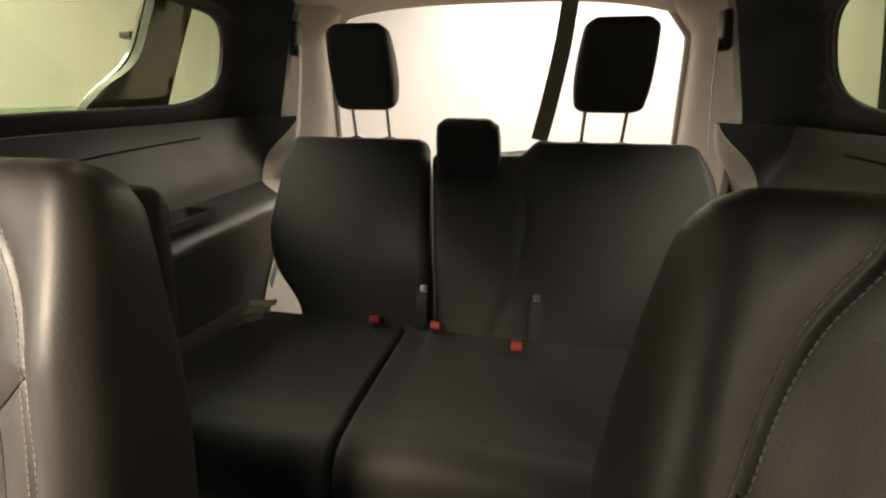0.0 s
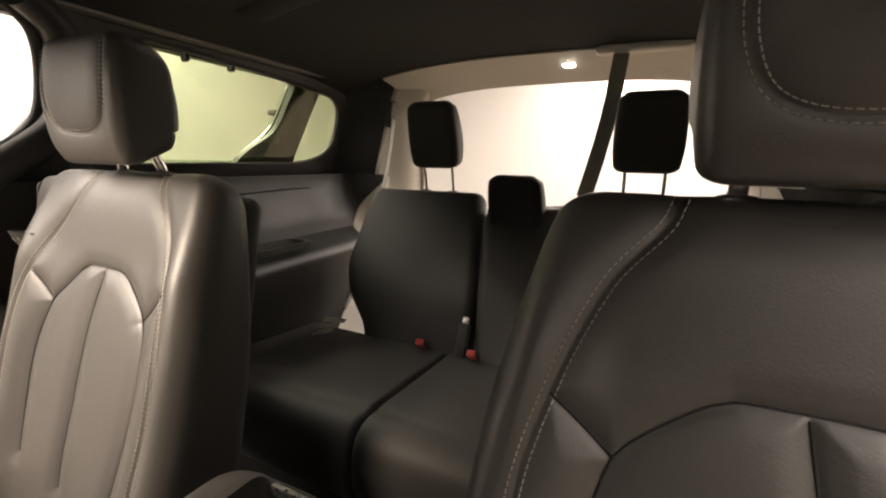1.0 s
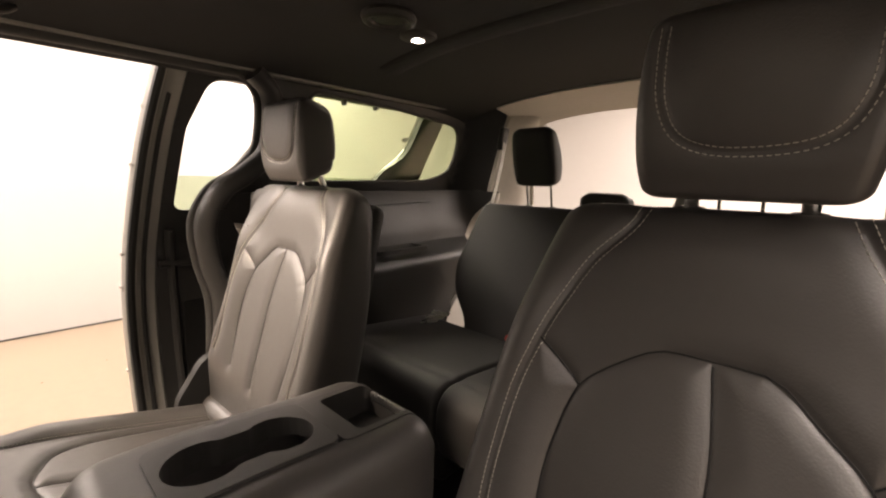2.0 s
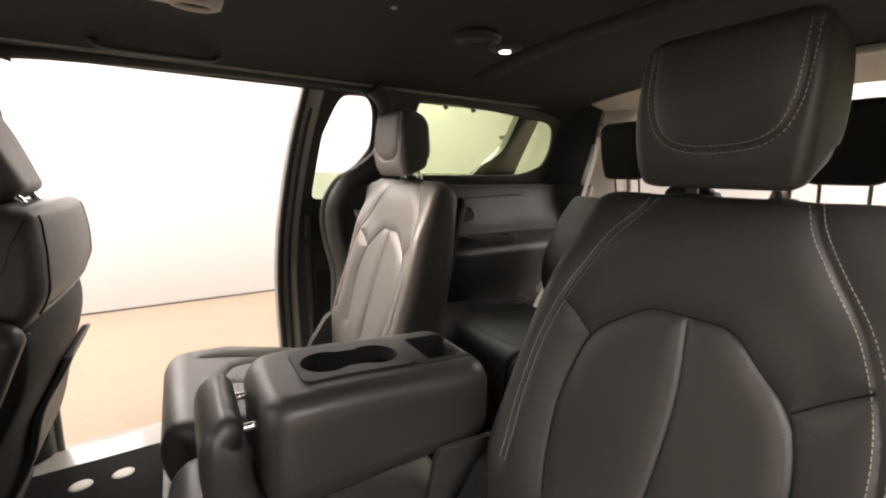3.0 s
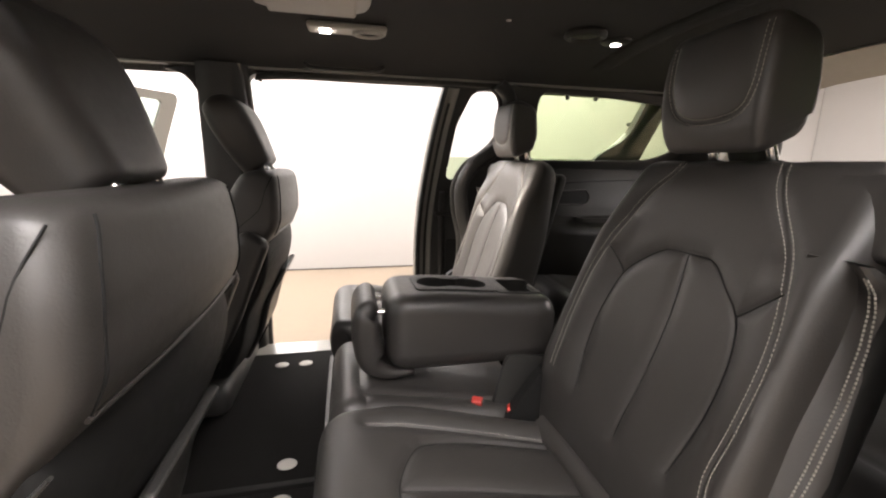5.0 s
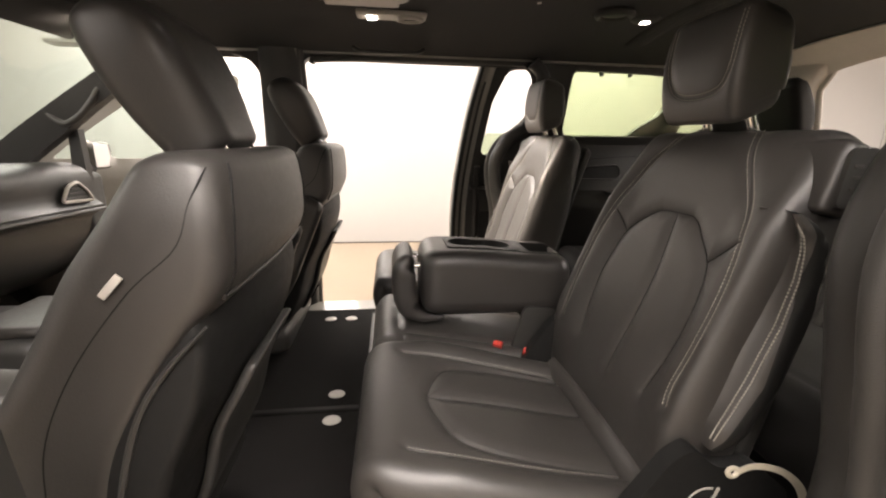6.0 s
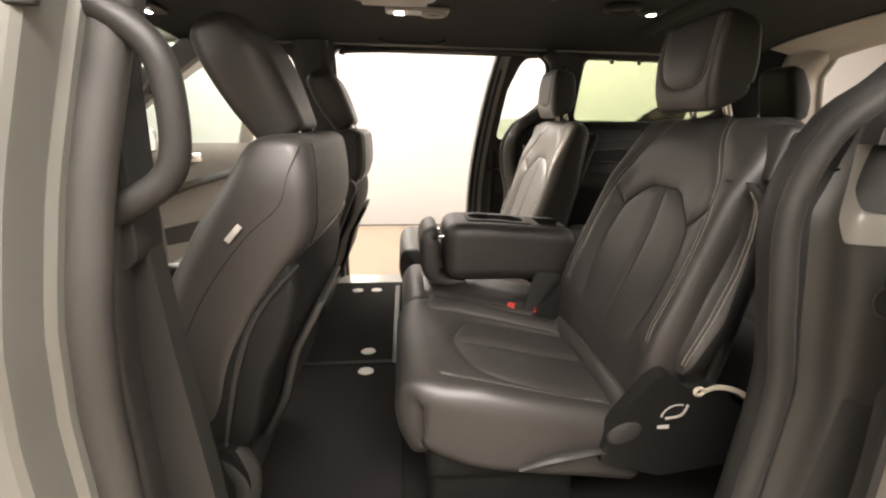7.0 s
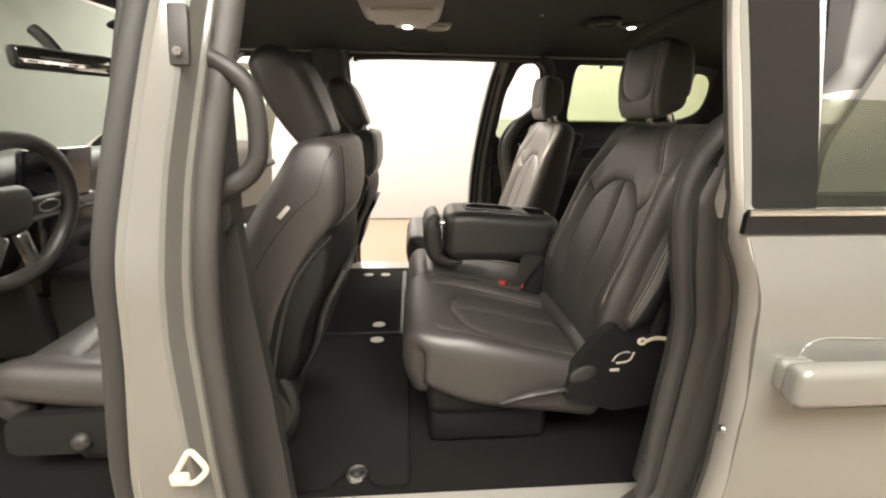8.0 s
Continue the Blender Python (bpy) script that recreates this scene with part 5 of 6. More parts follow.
# front seats
def front_seat(s, lab):
    cx = s * LAP
    seat = thing("front_seat", (cx, -0.8, 0.424), lab, "car seat", "front seats")
    line = [(-0.655, 0.60), (-0.66, 0.70), (-0.645, 0.80), (-0.60, 0.88), (-0.545, 0.965), (-0.50, 1.045), (-0.466, 1.105), (-0.434, 1.165), (-0.412, 1.196)]
    rz = [0.60, 0.70, 0.811, 0.866, 0.926, 0.989, 1.03, 1.06, 1.12, 1.17, 1.196]
    ry = [-0.50, -0.49, -0.465, -0.445, -0.412, -0.368, -0.334, -0.322, -0.320, -0.324, -0.332]
    cl = even(spline(line, 200), 24)
    deep = [float(np.interp(z, rz, ry)) - y for y, z in cl]
    hw = [0.20, 0.235, 0.25, 0.252, 0.252, 0.250, 0.246, 0.238, 0.216]
    back = Pad(cx, line, hw, deep, r=0.028, tilt=[0.0, 0.0, 0.0], bow=[0.014, 0.014], ends=(0.03, 0.022), rows=90, cols=60,
               seams=[[(m * 0.10, 1.19), (m * 0.15, 1.05), (m * 0.15, 0.85), (m * 0.12, 0.7)] for m in (1, -1)], crown=lambda u, k, W: 0.012 * smooth01(np.abs(u), 0.13, 0.2) * smooth01(k, 0.65, 0.85) * (1 - smooth01(k, 1.05, 1.15)))
    b = mk("backrest", *back.geo, LEATHER, seat)

    def side(z):
        return float(np.interp(np.interp(z, cl[:, 1], np.linspace(0, 1, 24)), np.linspace(0, 1, 100), back.hv))
    # seams round the back panel and down the sides
    for m in (1, -1):
        p = spline([(-0.345, 1.180), (-0.362, 1.143), (-0.378, 1.095), (-0.432, 1.045), (-0.50, 0.955), (-0.545, 0.86), (-0.56, 0.76)], 40)
        mk("side_seam", *tube([(cx + m * (side(z) - 0.0006), y, z) for y, z in p], 0.0012, 6), SHELL, b)
        p = [(cx + m * (side(z) - 0.040), float(np.interp(z, rz, ry)) - 0.014 * (1 - 0.04 / side(z)) ** 2 + 0.0004, z) for z in np.linspace(1.182, 1.028, 18)]
        mk("panel_seam", *tube(p, 0.0017, 6), SHELL, b)
    bz = 1.026
    mk("panel_hem", *tube([(cx + u, float(np.interp(bz, rz, ry)) - 0.014 * (u / 0.25) ** 2 + 0.001, bz) for u in np.linspace(-0.212, 0.212, 20)], 0.003, 6), LEATHER_SIDE, b)
    # hard shell low on the back, its trim edge and its pocket
    sl = [(-0.60, 0.60), (-0.55, 0.70), (-0.515, 0.80), (-0.482, 0.86), (-0.455, 0.90), (-0.415, 0.97), (-0.392, 1.04)]
    sh = Pad(cx, sl, [0.205, 0.240, 0.246, 0.246, 0.242, 0.230], [0.12, 0.12, 0.115, 0.11, 0.083, 0.041], bow=[0.025, 0.025], r=0.016, ends=(0.02, 0.016), rows=40, cols=30, tilt=[0.0, 0.0, 0.0])
    bs = mk("back_shell", *sh.geo, SHELL, b, "black plastic lower back shell")
    for m in (1, -1):
        p = spline([(-0.356, 1.003), (-0.402, 0.954), (-0.438, 0.902), (-0.464, 0.835), (-0.487, 0.75), (-0.507, 0.66)], 30)
        mk("shell_edge", *tube([(cx + m * 0.243, y, z) for y, z in p], [0.003 + 0.006 * math.sin(i / 29 * math.pi) for i in range(30)], 8, flat=0.6), PLASTIC_SOFT, bs, "raised grey shell edge")
    pk = Pad(cx + s * 0.03, [(-0.488, 0.60), (-0.437, 0.70), (-0.408, 0.80), (-0.376, 0.86), (-0.358, 0.895)], [0.10, 0.12, 0.13, 0.13, 0.11], [0.018, 0.018], r=0.008, ends=(0.006, 0.006), rows=20, cols=24, tilt=[0.0, 0.0, 0.0])
    mk("map_pocket", *pk.geo, PLASTIC_SOFT, b, "grey map pocket flap")
    arm = Pad(cx - s * 0.276, [(-0.60, 0.70), (-0.535, 0.80), (-0.48, 0.92), (-0.435, 1.01), (-0.412, 1.052)], [0.027, 0.028, 0.028, 0.026], [0.088, 0.088, 0.085, 0.075], r=0.02, ends=(0.02, 0.022), rows=30, cols=12)
    mk("armrest", *arm.geo, LEATHER_SIDE, b, "padded armrest folded up against the seat")
    # headrest
    dz = -0.014 if s > 0 else 0.0
    hl = [(-0.440, 1.174 + dz), (-0.492, 1.255 + dz), (-0.529, 1.33 + dz), (-0.545, 1.385 + dz)]
    head = Pad(cx, hl, [0.085, 0.106, 0.116, 0.112], [0.085, 0.103, 0.108, 0.092], r=0.034, ends=(0.012, 0.036), rows=44, cols=44)
    hd = mk("headrest", *head.geo, LEATHER, seat, "black leather headrest tilted forward")
    posts(hd, cx, 0.051, -0.380, 1.192, -0.41, 1.235)
    tag = moved(box_geo((-0.0015, -0.0045, -0.016), (0.0015, 0.0045, 0.016), 0.001, 2), pose(cx + s * 0.2515, -0.443, 1.056, -42, 0, 0))
    if s > 0:
        mk("airbag_tag", *tag, LIGHT_PLASTIC, seat, "small pale airbag tag")
    # cushion and base
    cush = Pad(cx, [(-1.10, 0.55), (-1.125, 0.60), (-1.12, 0.655), (-1.07, 0.69), (-0.95, 0.685), (-0.75, 0.665), (-0.58, 0.655)], [0.22, 0.248, 0.25, 0.25], [0.06, 0.08, 0.09], r=0.045, ends=(0.03, 0.02), rows=60, cols=60, key=0,
               seams=[[(m * 0.15, -1.05), (m * 0.155, -0.8), (m * 0.15, -0.62)] for m in (1, -1)] + [[(-0.15, -0.98), (0, -1.0), (0.15, -0.98)]], crown=lambda u, k, W: 0.02 * smooth01(np.abs(u), 0.13, 0.21))
    mk("cushion", *cush.geo, LEATHER, seat)
    mk("base", *merge(box_geo((cx - 0.20, -1.0, 0.424), (cx + 0.20, -0.62, 0.50), 0.02, 3), box_geo((cx - 0.225, -1.06, 0.49), (cx + 0.225, -0.50, 0.585), 0.03, 3)), PLASTIC, seat, "black plastic seat base")
    mk("side_valance", *sheet(rounded([(-1.10, 0.50), (-0.52, 0.50), (-0.46, 0.60), (-0.50, 0.69), (-0.60, 0.62), (-1.08, 0.60)], 0.03), lambda y, z: 0 * y + cx + s * 0.232, s * 0.022, 80, 5), SHELL, seat, "black side valance with seat controls")
    mk("adjust_knob", *moved(dome_geo((0, 0, 0), 0.022, 0.022, 0.018, 18, 5), pose(cx + s * 0.254, -0.93, 0.535, 0, s * 90, 0)), PLASTIC_SOFT, seat, "round adjuster knob")
    mk("adjust_switch", *moved(box_geo((-0.012, -0.045, 0), (0.012, 0.045, 0.014), 0.006, 3), pose(cx + s * 0.254, -0.80, 0.545, 0, s * 90, 0)), PLASTIC_SOFT, seat, "seat switch")
    if s > 0:
        mk("rail_cover", *tube(spline([(cx + s * 0.20, -0.52, 0.47), (cx + s * 0.235, -0.49, 0.53), (cx + s * 0.24, -0.475, 0.60), (cx + s * 0.235, -0.50, 0.66)], 14), 0.024, 12, flat=0.6), PLASTIC, seat, "black plastic hinge cover")
    return seat


front_seat(1, "black leather driver seat seen from behind, headrest tilted forward")
front_seat(-1, "black leather front passenger seat seen from behind")


# fittings ------------------------------------------------------------------
# overhead lamps and vents
def ceil_at(x, y):
    return float(head_z(arr(x), arr(y)))


def lamp_unit(x, y, big):
    z = ceil_at(x, y)
    if big:
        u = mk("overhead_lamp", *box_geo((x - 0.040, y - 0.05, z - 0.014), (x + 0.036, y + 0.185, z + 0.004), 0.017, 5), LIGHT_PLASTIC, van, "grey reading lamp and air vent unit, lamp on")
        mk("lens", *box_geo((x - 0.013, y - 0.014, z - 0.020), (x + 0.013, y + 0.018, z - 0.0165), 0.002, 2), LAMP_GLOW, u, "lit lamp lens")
        r = tube([(x + 0.027 * math.cos(a), y + 0.128 + 0.040 * math.sin(a), z - 0.016) for a in np.linspace(0, 2 * math.pi, 28, endpoint=False)], 0.008, 8, True)
        mk("vent_ring", *r, LIGHT_PLASTIC, u)
        mk("vent_core", *moved(dome_geo((0, 0, 0), 0.024, 0.036, 0.0035, 20, 3), pose(x, y + 0.128, z - 0.0135, 180, 0, 0)), SHELL, u, "dark air vent")
    else:
        u = mk("overhead_lamp", *dome_geo((0, 0, 0), 0.05, 0.05, 0.012, 20, 4), PLASTIC, van, "small round headliner lamp, on")
        u.matrix_parent_inverse = Matrix.Identity(4)
        u.data.transform(pose(x, y, z, 180, 0, 0))
        mk("lens", *moved(box_geo((-0.011, -0.013, 0), (0.011, 0.013, 0.004), 0.002, 2), pose(x, y, z - 0.011, 180, 0, 0)), LAMP_GLOW, u, "lit lamp lens")
    return u


lamp_unit(-0.43, -0.205, True)
# unseen mirror copy of the unit above, added with its glowing lens
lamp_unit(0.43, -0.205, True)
lamp_unit(-0.356, 0.727, False)
vent = mk("roof_vent", *tube([(-0.31 + 0.05 * math.cos(a), 0.59 + 0.055 * math.sin(a), ceil_at(-0.31, 0.59) - 0.008) for a in np.linspace(0, 2 * math.pi, 28, endpoint=False)], 0.012, 8, True), PLASTIC, van, "round black roof air vent")
mk("vent_core", *moved(dome_geo((0, 0, 0), 0.045, 0.05, 0.008, 20, 3), pose(-0.31, 0.59, ceil_at(-0.31, 0.59) - 0.004, 180, 0, 0)), PLASTIC, vent)
con = mk("overhead_console", *box_geo((-0.12, -0.35, 1.556), (0.12, -0.085, 1.64), 0.03, 5), LIGHT_PLASTIC, van, "light grey overhead console")
mk("console_lid", *box_geo((-0.10, -0.31, 1.548), (0.10, -0.12, 1.5565), 0.01, 3), TRIM_GREY, con)
for y in (1.55,):
    z = ceil_at(0.03, y)
    mk("tailgate_lamp", *box_geo((0.03, y - 0.010, z - 0.012), (0.068, y + 0.010, z - 0.004), 0.004, 3), LAMP_GLOW, van, "lit cargo lamp")
# folded assist handle over the passenger door, and a coat hook dot
for s in (1, -1):
    zc = ceil_at(0.70, -0.15)
    p = spline([(s * 0.715, -0.29, zc - 0.005), (s * 0.70, -0.26, zc - 0.022), (s * 0.69, -0.15, zc - 0.026), (s * 0.70, -0.04, zc - 0.022), (s * 0.715, -0.01, zc - 0.005)], 30)
    mk("assist_handle", *tube(p, 0.010, 10, flat=0.7), PLASTIC, van, "black folded assist handle")
mk("headliner_clip", *dome_geo((0, 0, 0), 0.008, 0.008, 0.004, 12, 3), LIGHT_PLASTIC, van).data.transform(pose(-0.269, 0.319, ceil_at(-0.269, 0.319), 180, 0, 0))
mk("roof_bow", *tube([(x, 0.83 + 0.02 * x * x, ceil_at(x, 0.83) + 0.004) for x in np.linspace(-0.6, 0.6, 30)], 0.05, 12, flat=0.22, up=(0, 0, 1)), HEADLINER, van, "headliner ridge across the roof")
for y in (0.824, 0.965):
    mk("curtain_hook", *box_geo((-0.846, y - 0.006, 1.512), (-0.822, y + 0.006, 1.535), 0.003, 2), PLASTIC, van)

# grab handle on the driver-side pillar
p = spline([(0.845, -0.51, 1.326), (0.848, -0.470, 1.312), (0.846, -0.436, 1.289), (0.845, -0.421, 1.258), (0.845, -0.420, 1.20), (0.846, -0.430, 1.163), (0.85, -0.458, 1.138), (0.85, -0.51, 1.115)], 44)
mk("grab_handle", *tube(p, [0.0165 - 0.002 * math.sin(i / 43 * math.pi) for i in range(44)], 14), PLASTIC, van, "black moulded grab handle")
mk("handle_mount", *sheet(rounded([(-0.53, 1.06), (-0.475, 1.06), (-0.462, 1.37), (-0.515, 1.37)], 0.02), lambda y, z: 0.80 + 0 * y, 0.05, 50, 4), PLASTIC, van)
st = mk("door_striker", *moved(box_geo((-0.004, -0.0125, -0.038), (0.004, 0.0125, 0.038), 0.003, 2), pose(0.907, -0.482, 1.333, 0, -12, 0)), PLASTIC, van, "dark latch plate on the pillar")
mk("striker_bolt", *tube([(0.910, -0.482, 1.313), (0.9205, -0.482, 1.313)], 0.0055, 10), STEEL, st)
mk("pillar_lower_trim", *sheet(rounded([(-0.53, 1.12), (-0.478, 1.12), (-0.468, 0.95), (-0.452, 0.75), (-0.435, 0.44), (-0.53, 0.44)], 0.015), lambda y, z: 0.80 + 0 * y, 0.03, 60, 5), PLASTIC, van, "black lower pillar trim")
# white tag hanging low on the pillar
tagp = even(rounded([(-0.552, 0.712), (-0.520, 0.766), (-0.498, 0.726), (-0.524, 0.700)], 0.012, 5), 40, True)
mk("pillar_clip", *merge(tube([(0.985, y, z) for y, z in tagp], 0.0036, 8, True, flat=1.3), box_geo((0.979, -0.556, 0.700), (0.990, -0.528, 0.722), 0.005, 3)), STRAP, van, "pale plastic loop clip low on the pillar")

# floor pucks, split line and the mat
PUCKS = ((-0.067, -0.328), (0.071, -0.325), (-0.656, -0.425), (-0.656, -0.334))
first = None
for x, y in PUCKS:
    if first is None:
        first = tagged(mk("floor_plug", *dome_geo((0, 0, 0), 0.022, 0.026, 0.004, 22, 4), LIGHT_PLASTIC), "pale oval floor anchor cover on the carpet", "floor plug", "floor anchor covers")
        first.location = (x, y, 0.4245)
    else:
        copy_thing(first, pose(x, y, 0.4245 if x < 0.05 else 0.431))
mat_o = [(0.03, -0.62), (0.745, -0.62), (0.745, -0.385), (0.715, -0.365), (0.685, -0.352), (0.68, -0.325), (0.695, -0.30), (0.735, -0.288), (0.745, -0.27), (0.745, -0.20), (0.03, -0.215)]
mv = sheet(rounded(mat_o, 0.012, 4), lambda a, b: 0 * a + 0.4245, 0.006, 140, 8)
fm = thing("floor_mat", (0.4, -0.4, 0.4245), "black carpet floor mat with a bound edge and hook cutout", "floor mat")
mk("mat_surface", [(v[1], v[2], v[0]) for v in mv[0]], mv[1], MAT_CARPET, fm)
edge = even(rounded(mat_o, 0.012, 4), 160, True)
mk("mat_binding", *tube([(a, b, 0.429) for a, b in edge], 0.0045, 6, True), CARPET, fm, "stitched binding")
hook = thing("mat_hook", (0.705, -0.325, 0.424), "round plastic mat hook on the floor", "hook")
mk("hook_ring", *tube([(0.708 + 0.02 * math.cos(a), -0.325 + 0.02 * math.sin(a), 0.43) for a in np.linspace(0, 2 * math.pi, 24, endpoint=False)], 0.006, 8, True), STEEL, hook)
mk("hook_core", *dome_geo((0.708, -0.325, 0.424), 0.012, 0.012, 0.012, 14, 4), PLASTIC, hook)
mk("floor_joint", *box_geo((-0.004, -0.70, 0.4235), (0.014, -0.16, 0.4262), 0.001, 2), SHELL, van, "dark joint between the floor lids")
mk("floor_step", *box_geo((-0.70, -0.24, 0.424), (0.70, -0.22, 0.43), 0.002, 2), PLASTIC, van)

# belt buckles beside the seats
def buckle(x, y, z, lean, turn, parent_label, red=True):
    b = thing("belt_buckle", (x, y, z), "black seat belt buckle with a red button", "seat belt buckle", "seat belt buckles")
    m = pose(x, y, z, lean, 0, turn)
    mk("body", *moved(box_geo((-0.014, -0.009, -0.10), (0.014, 0.009, 0.0), 0.005, 3), m), PLASTIC, b)
    mk("button", *moved(box_geo((-0.0125, -0.012, -0.032), (0.0125, 0.007, 0.005), 0.004, 3), m), RED, b, "red release button")
    mk("stalk", *moved(box_geo((-0.008, -0.003, -0.20), (0.008, 0.003, -0.095), 0.002, 2), m), PLASTIC, b)


buckle(0.188, 0.200, 0.690, 30, 60, "")
buckle(0.142, 0.131, 0.690, 25, 60, "")
buckle(-0.225, 1.03, 0.752, 50, 10, "")
buckle(-0.067, 1.03, 0.752, 50, 0, "")
buckle(0.132, 0.962, 0.762, 60, 0, "")

# release strap and printed symbol on the driver-side seat
strap = thing("release_strap", (0.67, 0.35, 0.75), "cream webbing release strap hanging from the seat", "strap")
sp = spline([(0.686, 0.346, 0.752), (0.688, 0.37, 0.762), (0.694, 0.40, 0.760), (0.694, 0.43, 0.742), (0.690, 0.458, 0.712), (0.687, 0.475, 0.675), (0.686, 0.478, 0.650)], 30)
mk("webbing", *ribbon(sp, np.interp(np.linspace(0, 1, 30), [0, 0.3, 0.75, 1], [0.008, 0.009, 0.014, 0.017]), 0.0025, (0, 0.45, 0.9)), STRAP, strap)
mk("eyelet", *tube([(0.686, 0.34 + 0.008 * math.cos(a), 0.753 + 0.007 * math.sin(a)) for a in np.linspace(0, 2 * math.pi, 18, endpoint=False)], 0.0035, 8, True), STRAP, strap)
sym = thing("seat_symbol", (0.681, 0.30, 0.70), "white printed fold-seat symbol on the recliner cover", "symbol")
arc = [(0.6815, 0.283 + 0.03 * (1 - math.cos(a)) - 0.004, 0.695 + 0.028 * math.sin(a)) for a in np.linspace(0.1, 1.9, 16)]
mk("arc", *ribbon(arc, 0.003, 0.001, (0, 0.5, 0.5)), LIGHT_PLASTIC, sym)
mk("seat_mark", *ribbon(spline([(0.6815, 0.288, 0.694), (0.6815, 0.318, 0.700), (0.6815, 0.328, 0.722)], 10), 0.005, 0.001, (0, 0.5, -0.6)), LIGHT_PLASTIC, sym)
mk("caption", *box_geo((0.681, 0.275, 0.672), (0.682, 0.298, 0.680), 0.0004, 1), LIGHT_PLASTIC, sym)

# rear belts
for s in (1, -1):
    belt = thing("rear_seat_belt", (s * 0.62, 1.5, 1.4), "seat belt hanging from the rear pillar, greyed to look backlit", "seat belt", "rear seat belts")
    mk("webbing", *ribbon(spline([(s * 0.60, 1.50, 1.42), (s * 0.60, 1.47, 1.30), (s * 0.605, 1.42, 1.14), (s * 0.60, 1.30, 0.90), (s * 0.58, 1.14, 0.76)], 30), 0.045, 0.002, (0.3 * s, 1, 0)), BELT_BACKLIT, belt)
    mk("guide", *moved(box_geo((-0.012, -0.025, -0.05), (0.012, 0.025, 0.05), 0.01, 3), pose(s * 0.612, 1.50, 1.44, 0, s * -10, 0)), PLASTIC, belt, "black belt guide")
cb = thing("centre_seat_belt", (0.2, 1.5, 1.5), "centre belt hanging from the roof to the bench, greyed to look backlit", "seat belt")
mk("webbing", *ribbon(spline([(0.215, 1.47, ceil_at(0.215, 1.47) - 0.004), (0.20, 1.42, 1.42), (0.178, 1.38, 1.28), (0.155, 1.345, 1.165)], 20), 0.045, 0.0025, (1, 0.2, 0.1)), BELT_BACKLIT, cb)
mk("housing", *box_geo((0.14, 1.44, ceil_at(0.25, 1.47) - 0.016), (0.40, 1.50, ceil_at(0.25, 1.47) + 0.01), 0.012, 3), TRIM_GREY, cb, "grey roof belt housing")

# cup tray and storage relief in the rear side trims
for s in (1, -1):
    mk("cup_tray", *flat_ring(rounded([(min(s * 0.68, s * 0.80), 0.86), (max(s * 0.68, s * 0.80), 0.86), (max(s * 0.68, s * 0.80), 1.12), (min(s * 0.68, s * 0.80), 1.12)], 0.03),
                              rounded([(min(s * 0.695, s * 0.785), 0.88), (max(s * 0.695, s * 0.785), 0.88), (max(s * 0.695, s * 0.785), 1.10), (min(s * 0.695, s * 0.785), 1.10)], 0.025), lambda p, q: 0 * p + 0.992, 0.975, 3, 60), PLASTIC, van, "cup tray in the rear armrest")

    def trim_x(z):
        return s * (0.83 - 0.05 * float(smooth01(1.2 - z, 0, 0.2)) - 0.0015)
    cr = spline([(0.70, 1.126), (0.80, 1.140), (0.95, 1.150), (1.12, 1.156), (1.26, 1.158)], 40)
    # black line on the surface draws the crease's shade
    mk("trim_crease_shade", *tube([(trim_x(z), y, z) for y, z in cr], 0.0035, 6, flat=0.6), SHELL, van, "dark crease along the side trim")
    rc = even(rounded([(0.73, 1.045), (0.93, 1.045), (0.955, 1.075), (0.94, 1.112), (0.75, 1.100)], 0.02), 50, True)
    # the recess is not cut in; its shade is a flat black sheet
    mk("trim_recess_shade", *sheet(rc, lambda y, z: np.array([trim_x(float(q)) for q in np.atleast_1d(z)]), s * 0.004, 50, 6), SHELL, van, "dark recess in the side trim")
    mk("trim_lip", *tube([(trim_x(z) - s * 0.002, y, z) for y, z in rc], 0.004, 6, True), PLASTIC, van)
# latch striker on the driver-side jamb
mk("door_latch", *moved(tube([(0.014 * math.cos(a), 0.018 * math.sin(a), 0) for a in np.linspace(0, 2 * math.pi, 18, endpoint=False)], 0.0025, 8, True), pose(0.935, 0.322, 1.04, 90, 0, 50)), SEAL_GREY, van, "chrome latch striker")

# second-row belts on the pillars
for s in (1, -1):
    belt = thing("pillar_seat_belt", (s * 0.78, 0.52, 1.2), "black seat belt hanging on the pillar", "seat belt", "second-row pillar belts")
    mk("webbing", *ribbon(spline([(s * 0.755, 0.535, 1.46), (s * 0.765, 0.53, 1.30), (s * 0.785, 0.52, 1.10), (s * 0.79, 0.50, 0.80)], 24), 0.045, 0.002, (0, 1, 0)), BELT, belt)
    mk("guide", *box_geo((min(s * 0.745, s * 0.775), 0.50, 1.43), (max(s * 0.745, s * 0.775), 0.57, 1.49), 0.012, 4), PLASTIC, belt, "black belt guide")

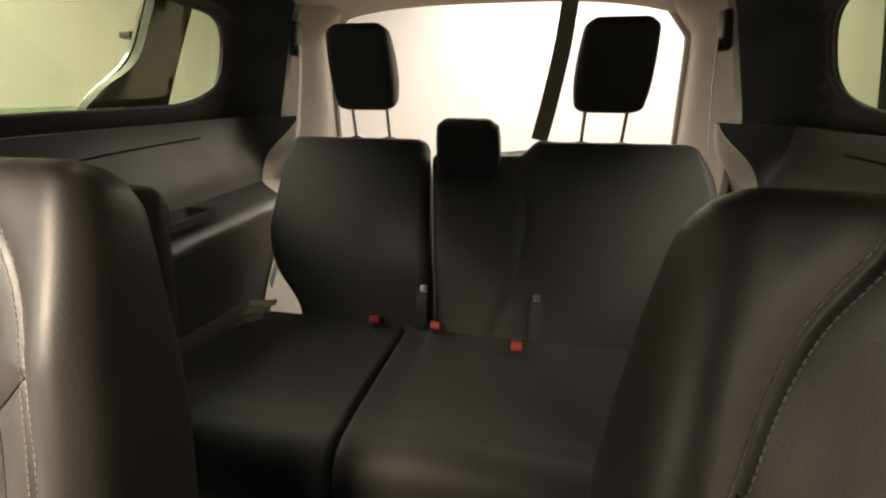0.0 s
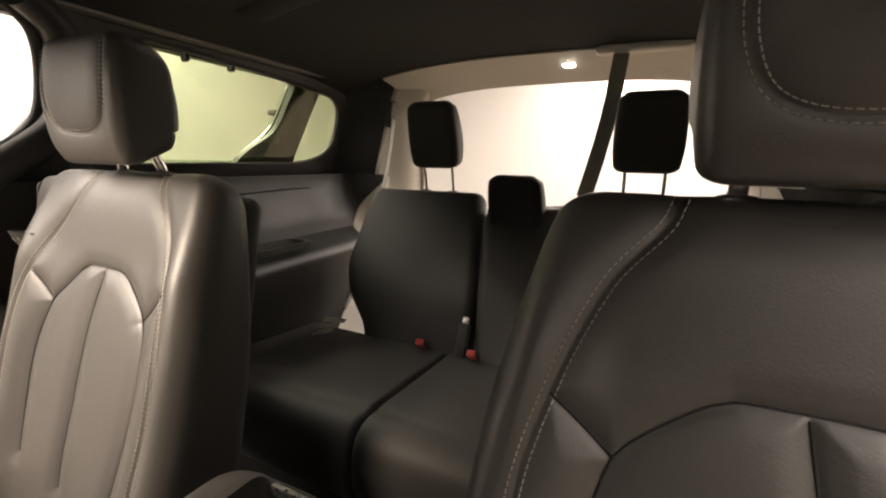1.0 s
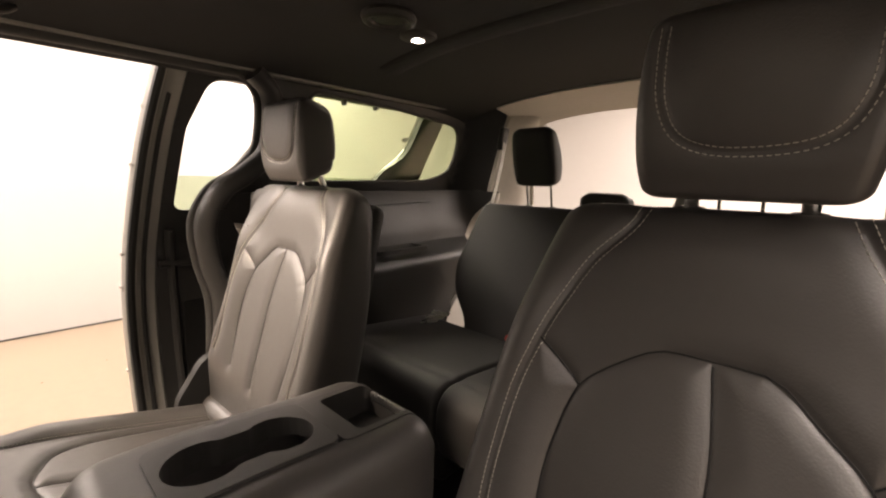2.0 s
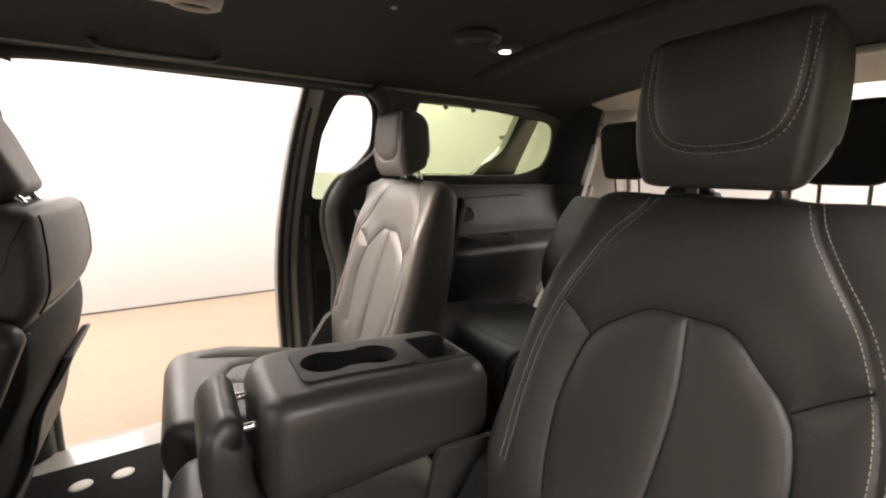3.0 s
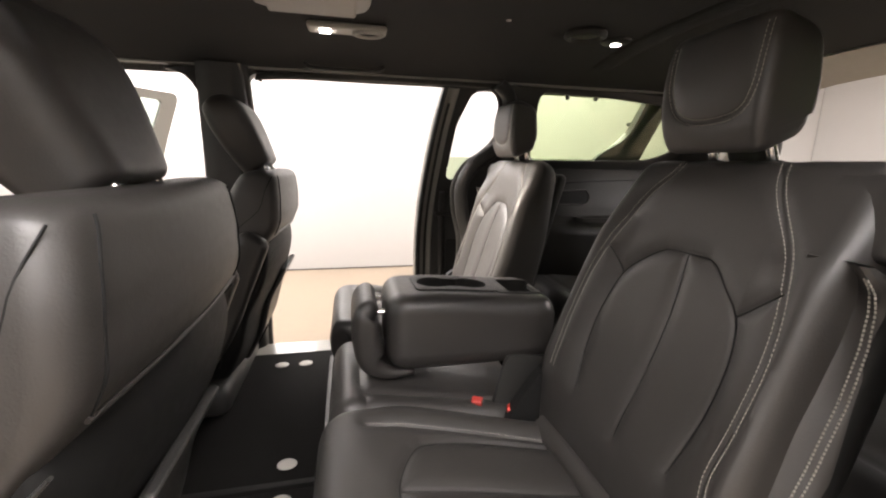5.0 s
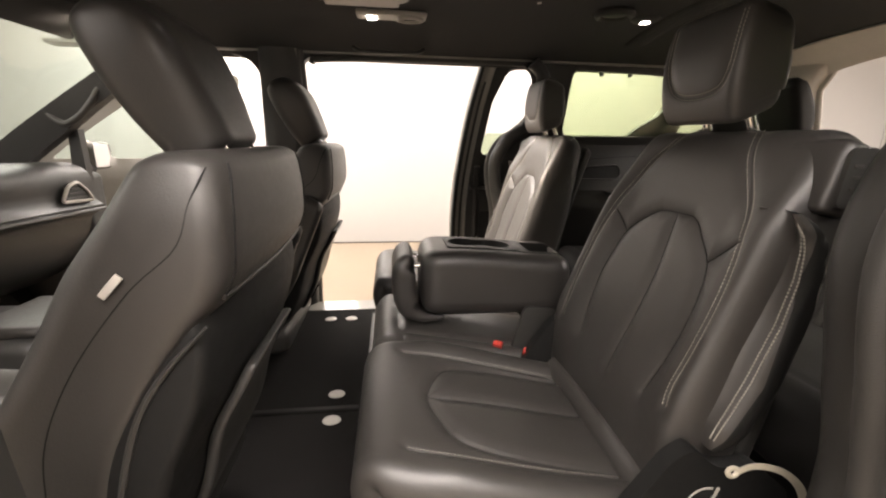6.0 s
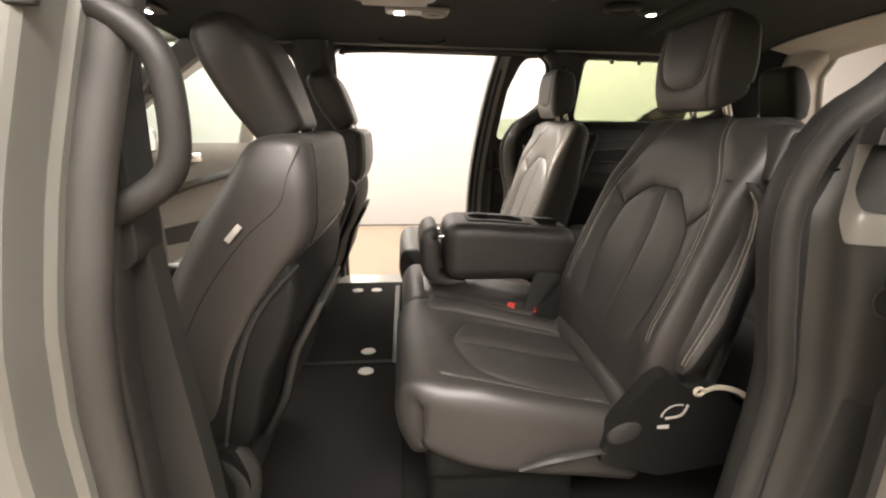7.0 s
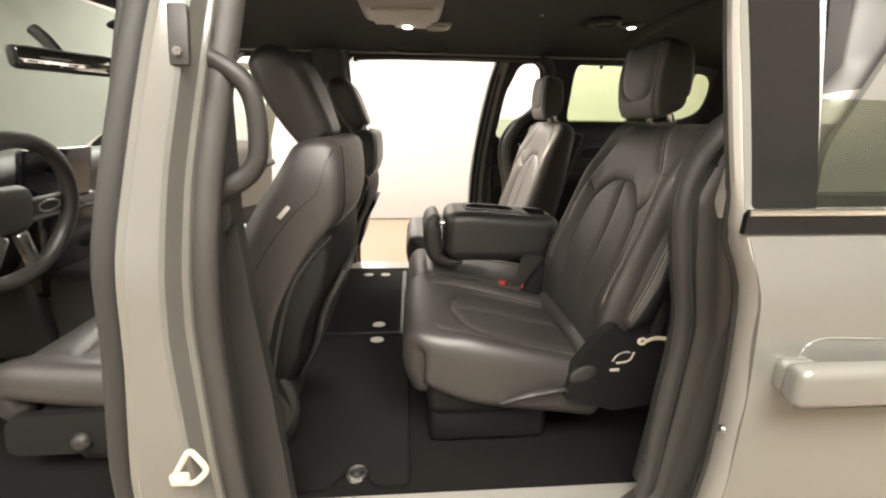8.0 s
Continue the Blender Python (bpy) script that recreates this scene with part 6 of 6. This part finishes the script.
fl = mk("front_lamp", *box_geo((-0.52, -1.17, ceil_at(-0.455, -1.11) - 0.016), (-0.39, -1.05, ceil_at(-0.455, -1.11) + 0.01), 0.012, 4), PLASTIC, van, "black front reading lamp, on")
mk("lens", *box_geo((-0.48, -1.13, ceil_at(-0.455, -1.11) - 0.020), (-0.43, -1.09, ceil_at(-0.455, -1.11) - 0.0165), 0.002, 2), LAMP_GLOW, fl, "lit lamp lens")
# teardrop dashboard vents
for s in (1, -1):
    o = rounded([(s * x, z) for x, z in ((0.558, 0.966), (0.60, 1.022), (0.648, 1.034), (0.692, 1.0), (0.722, 0.955))], 0.014, 5)
    dv = mk("dash_vent", *tube([(x, -1.352, z) for x, z in even(o, 60, True)], 0.0065, 8, True), LIGHT_PLASTIC, van, "teardrop dashboard vent with a pale satin ring")
    V, F = sheet(o, lambda y, z: 0 * y - 1.356, -0.006, 50, 4)
    mk("vent_core", [(v[1], v[0], v[2]) for v in V], F, RUBBER, dv)
    for k, w in ((0.975, 0.058), (0.992, 0.048), (1.009, 0.030)):
        mk("slat", *box_geo((s * 0.64 - w, -1.358, k - 0.002), (s * 0.64 + w, -1.348, k + 0.002), 0.001, 1), PLASTIC_SOFT, dv)
# upright belt latches between the rear backrests
for x in (-0.112, 0.173):
    la = thing("rear_belt_latch", (x, 1.06, 0.72), "black rear belt latch with a steel tip", "seat belt latch", "rear belt latches")
    m = pose(x, 1.072, 0.750, -24, 0, 0)
    mk("sleeve", *moved(box_geo((-0.016, -0.012, -0.04), (0.016, 0.010, 0.06), 0.006, 3), m), PLASTIC, la)
    mk("tip", *moved(box_geo((-0.009, -0.006, 0.055), (0.009, 0.004, 0.078), 0.003, 2), m), STEEL, la, "steel tip")
# loose belt tongues at the bench's outer end
for s in (-1,):
    tg = thing("belt_tongue", (s * 0.57, 1.02, 0.73), "steel belt tongues lying at the end of the bench", "belt tongue")
    for k in range(3):
        mk("tongue", *moved(box_geo((-0.035, -0.012, -0.0015), (0.035, 0.012, 0.0015), 0.001, 1), pose(s * 0.545, 0.985 + 0.03 * k, 0.738 + 0.008 * k, 12, -14 + 8 * k, 20)), STEEL, tg)
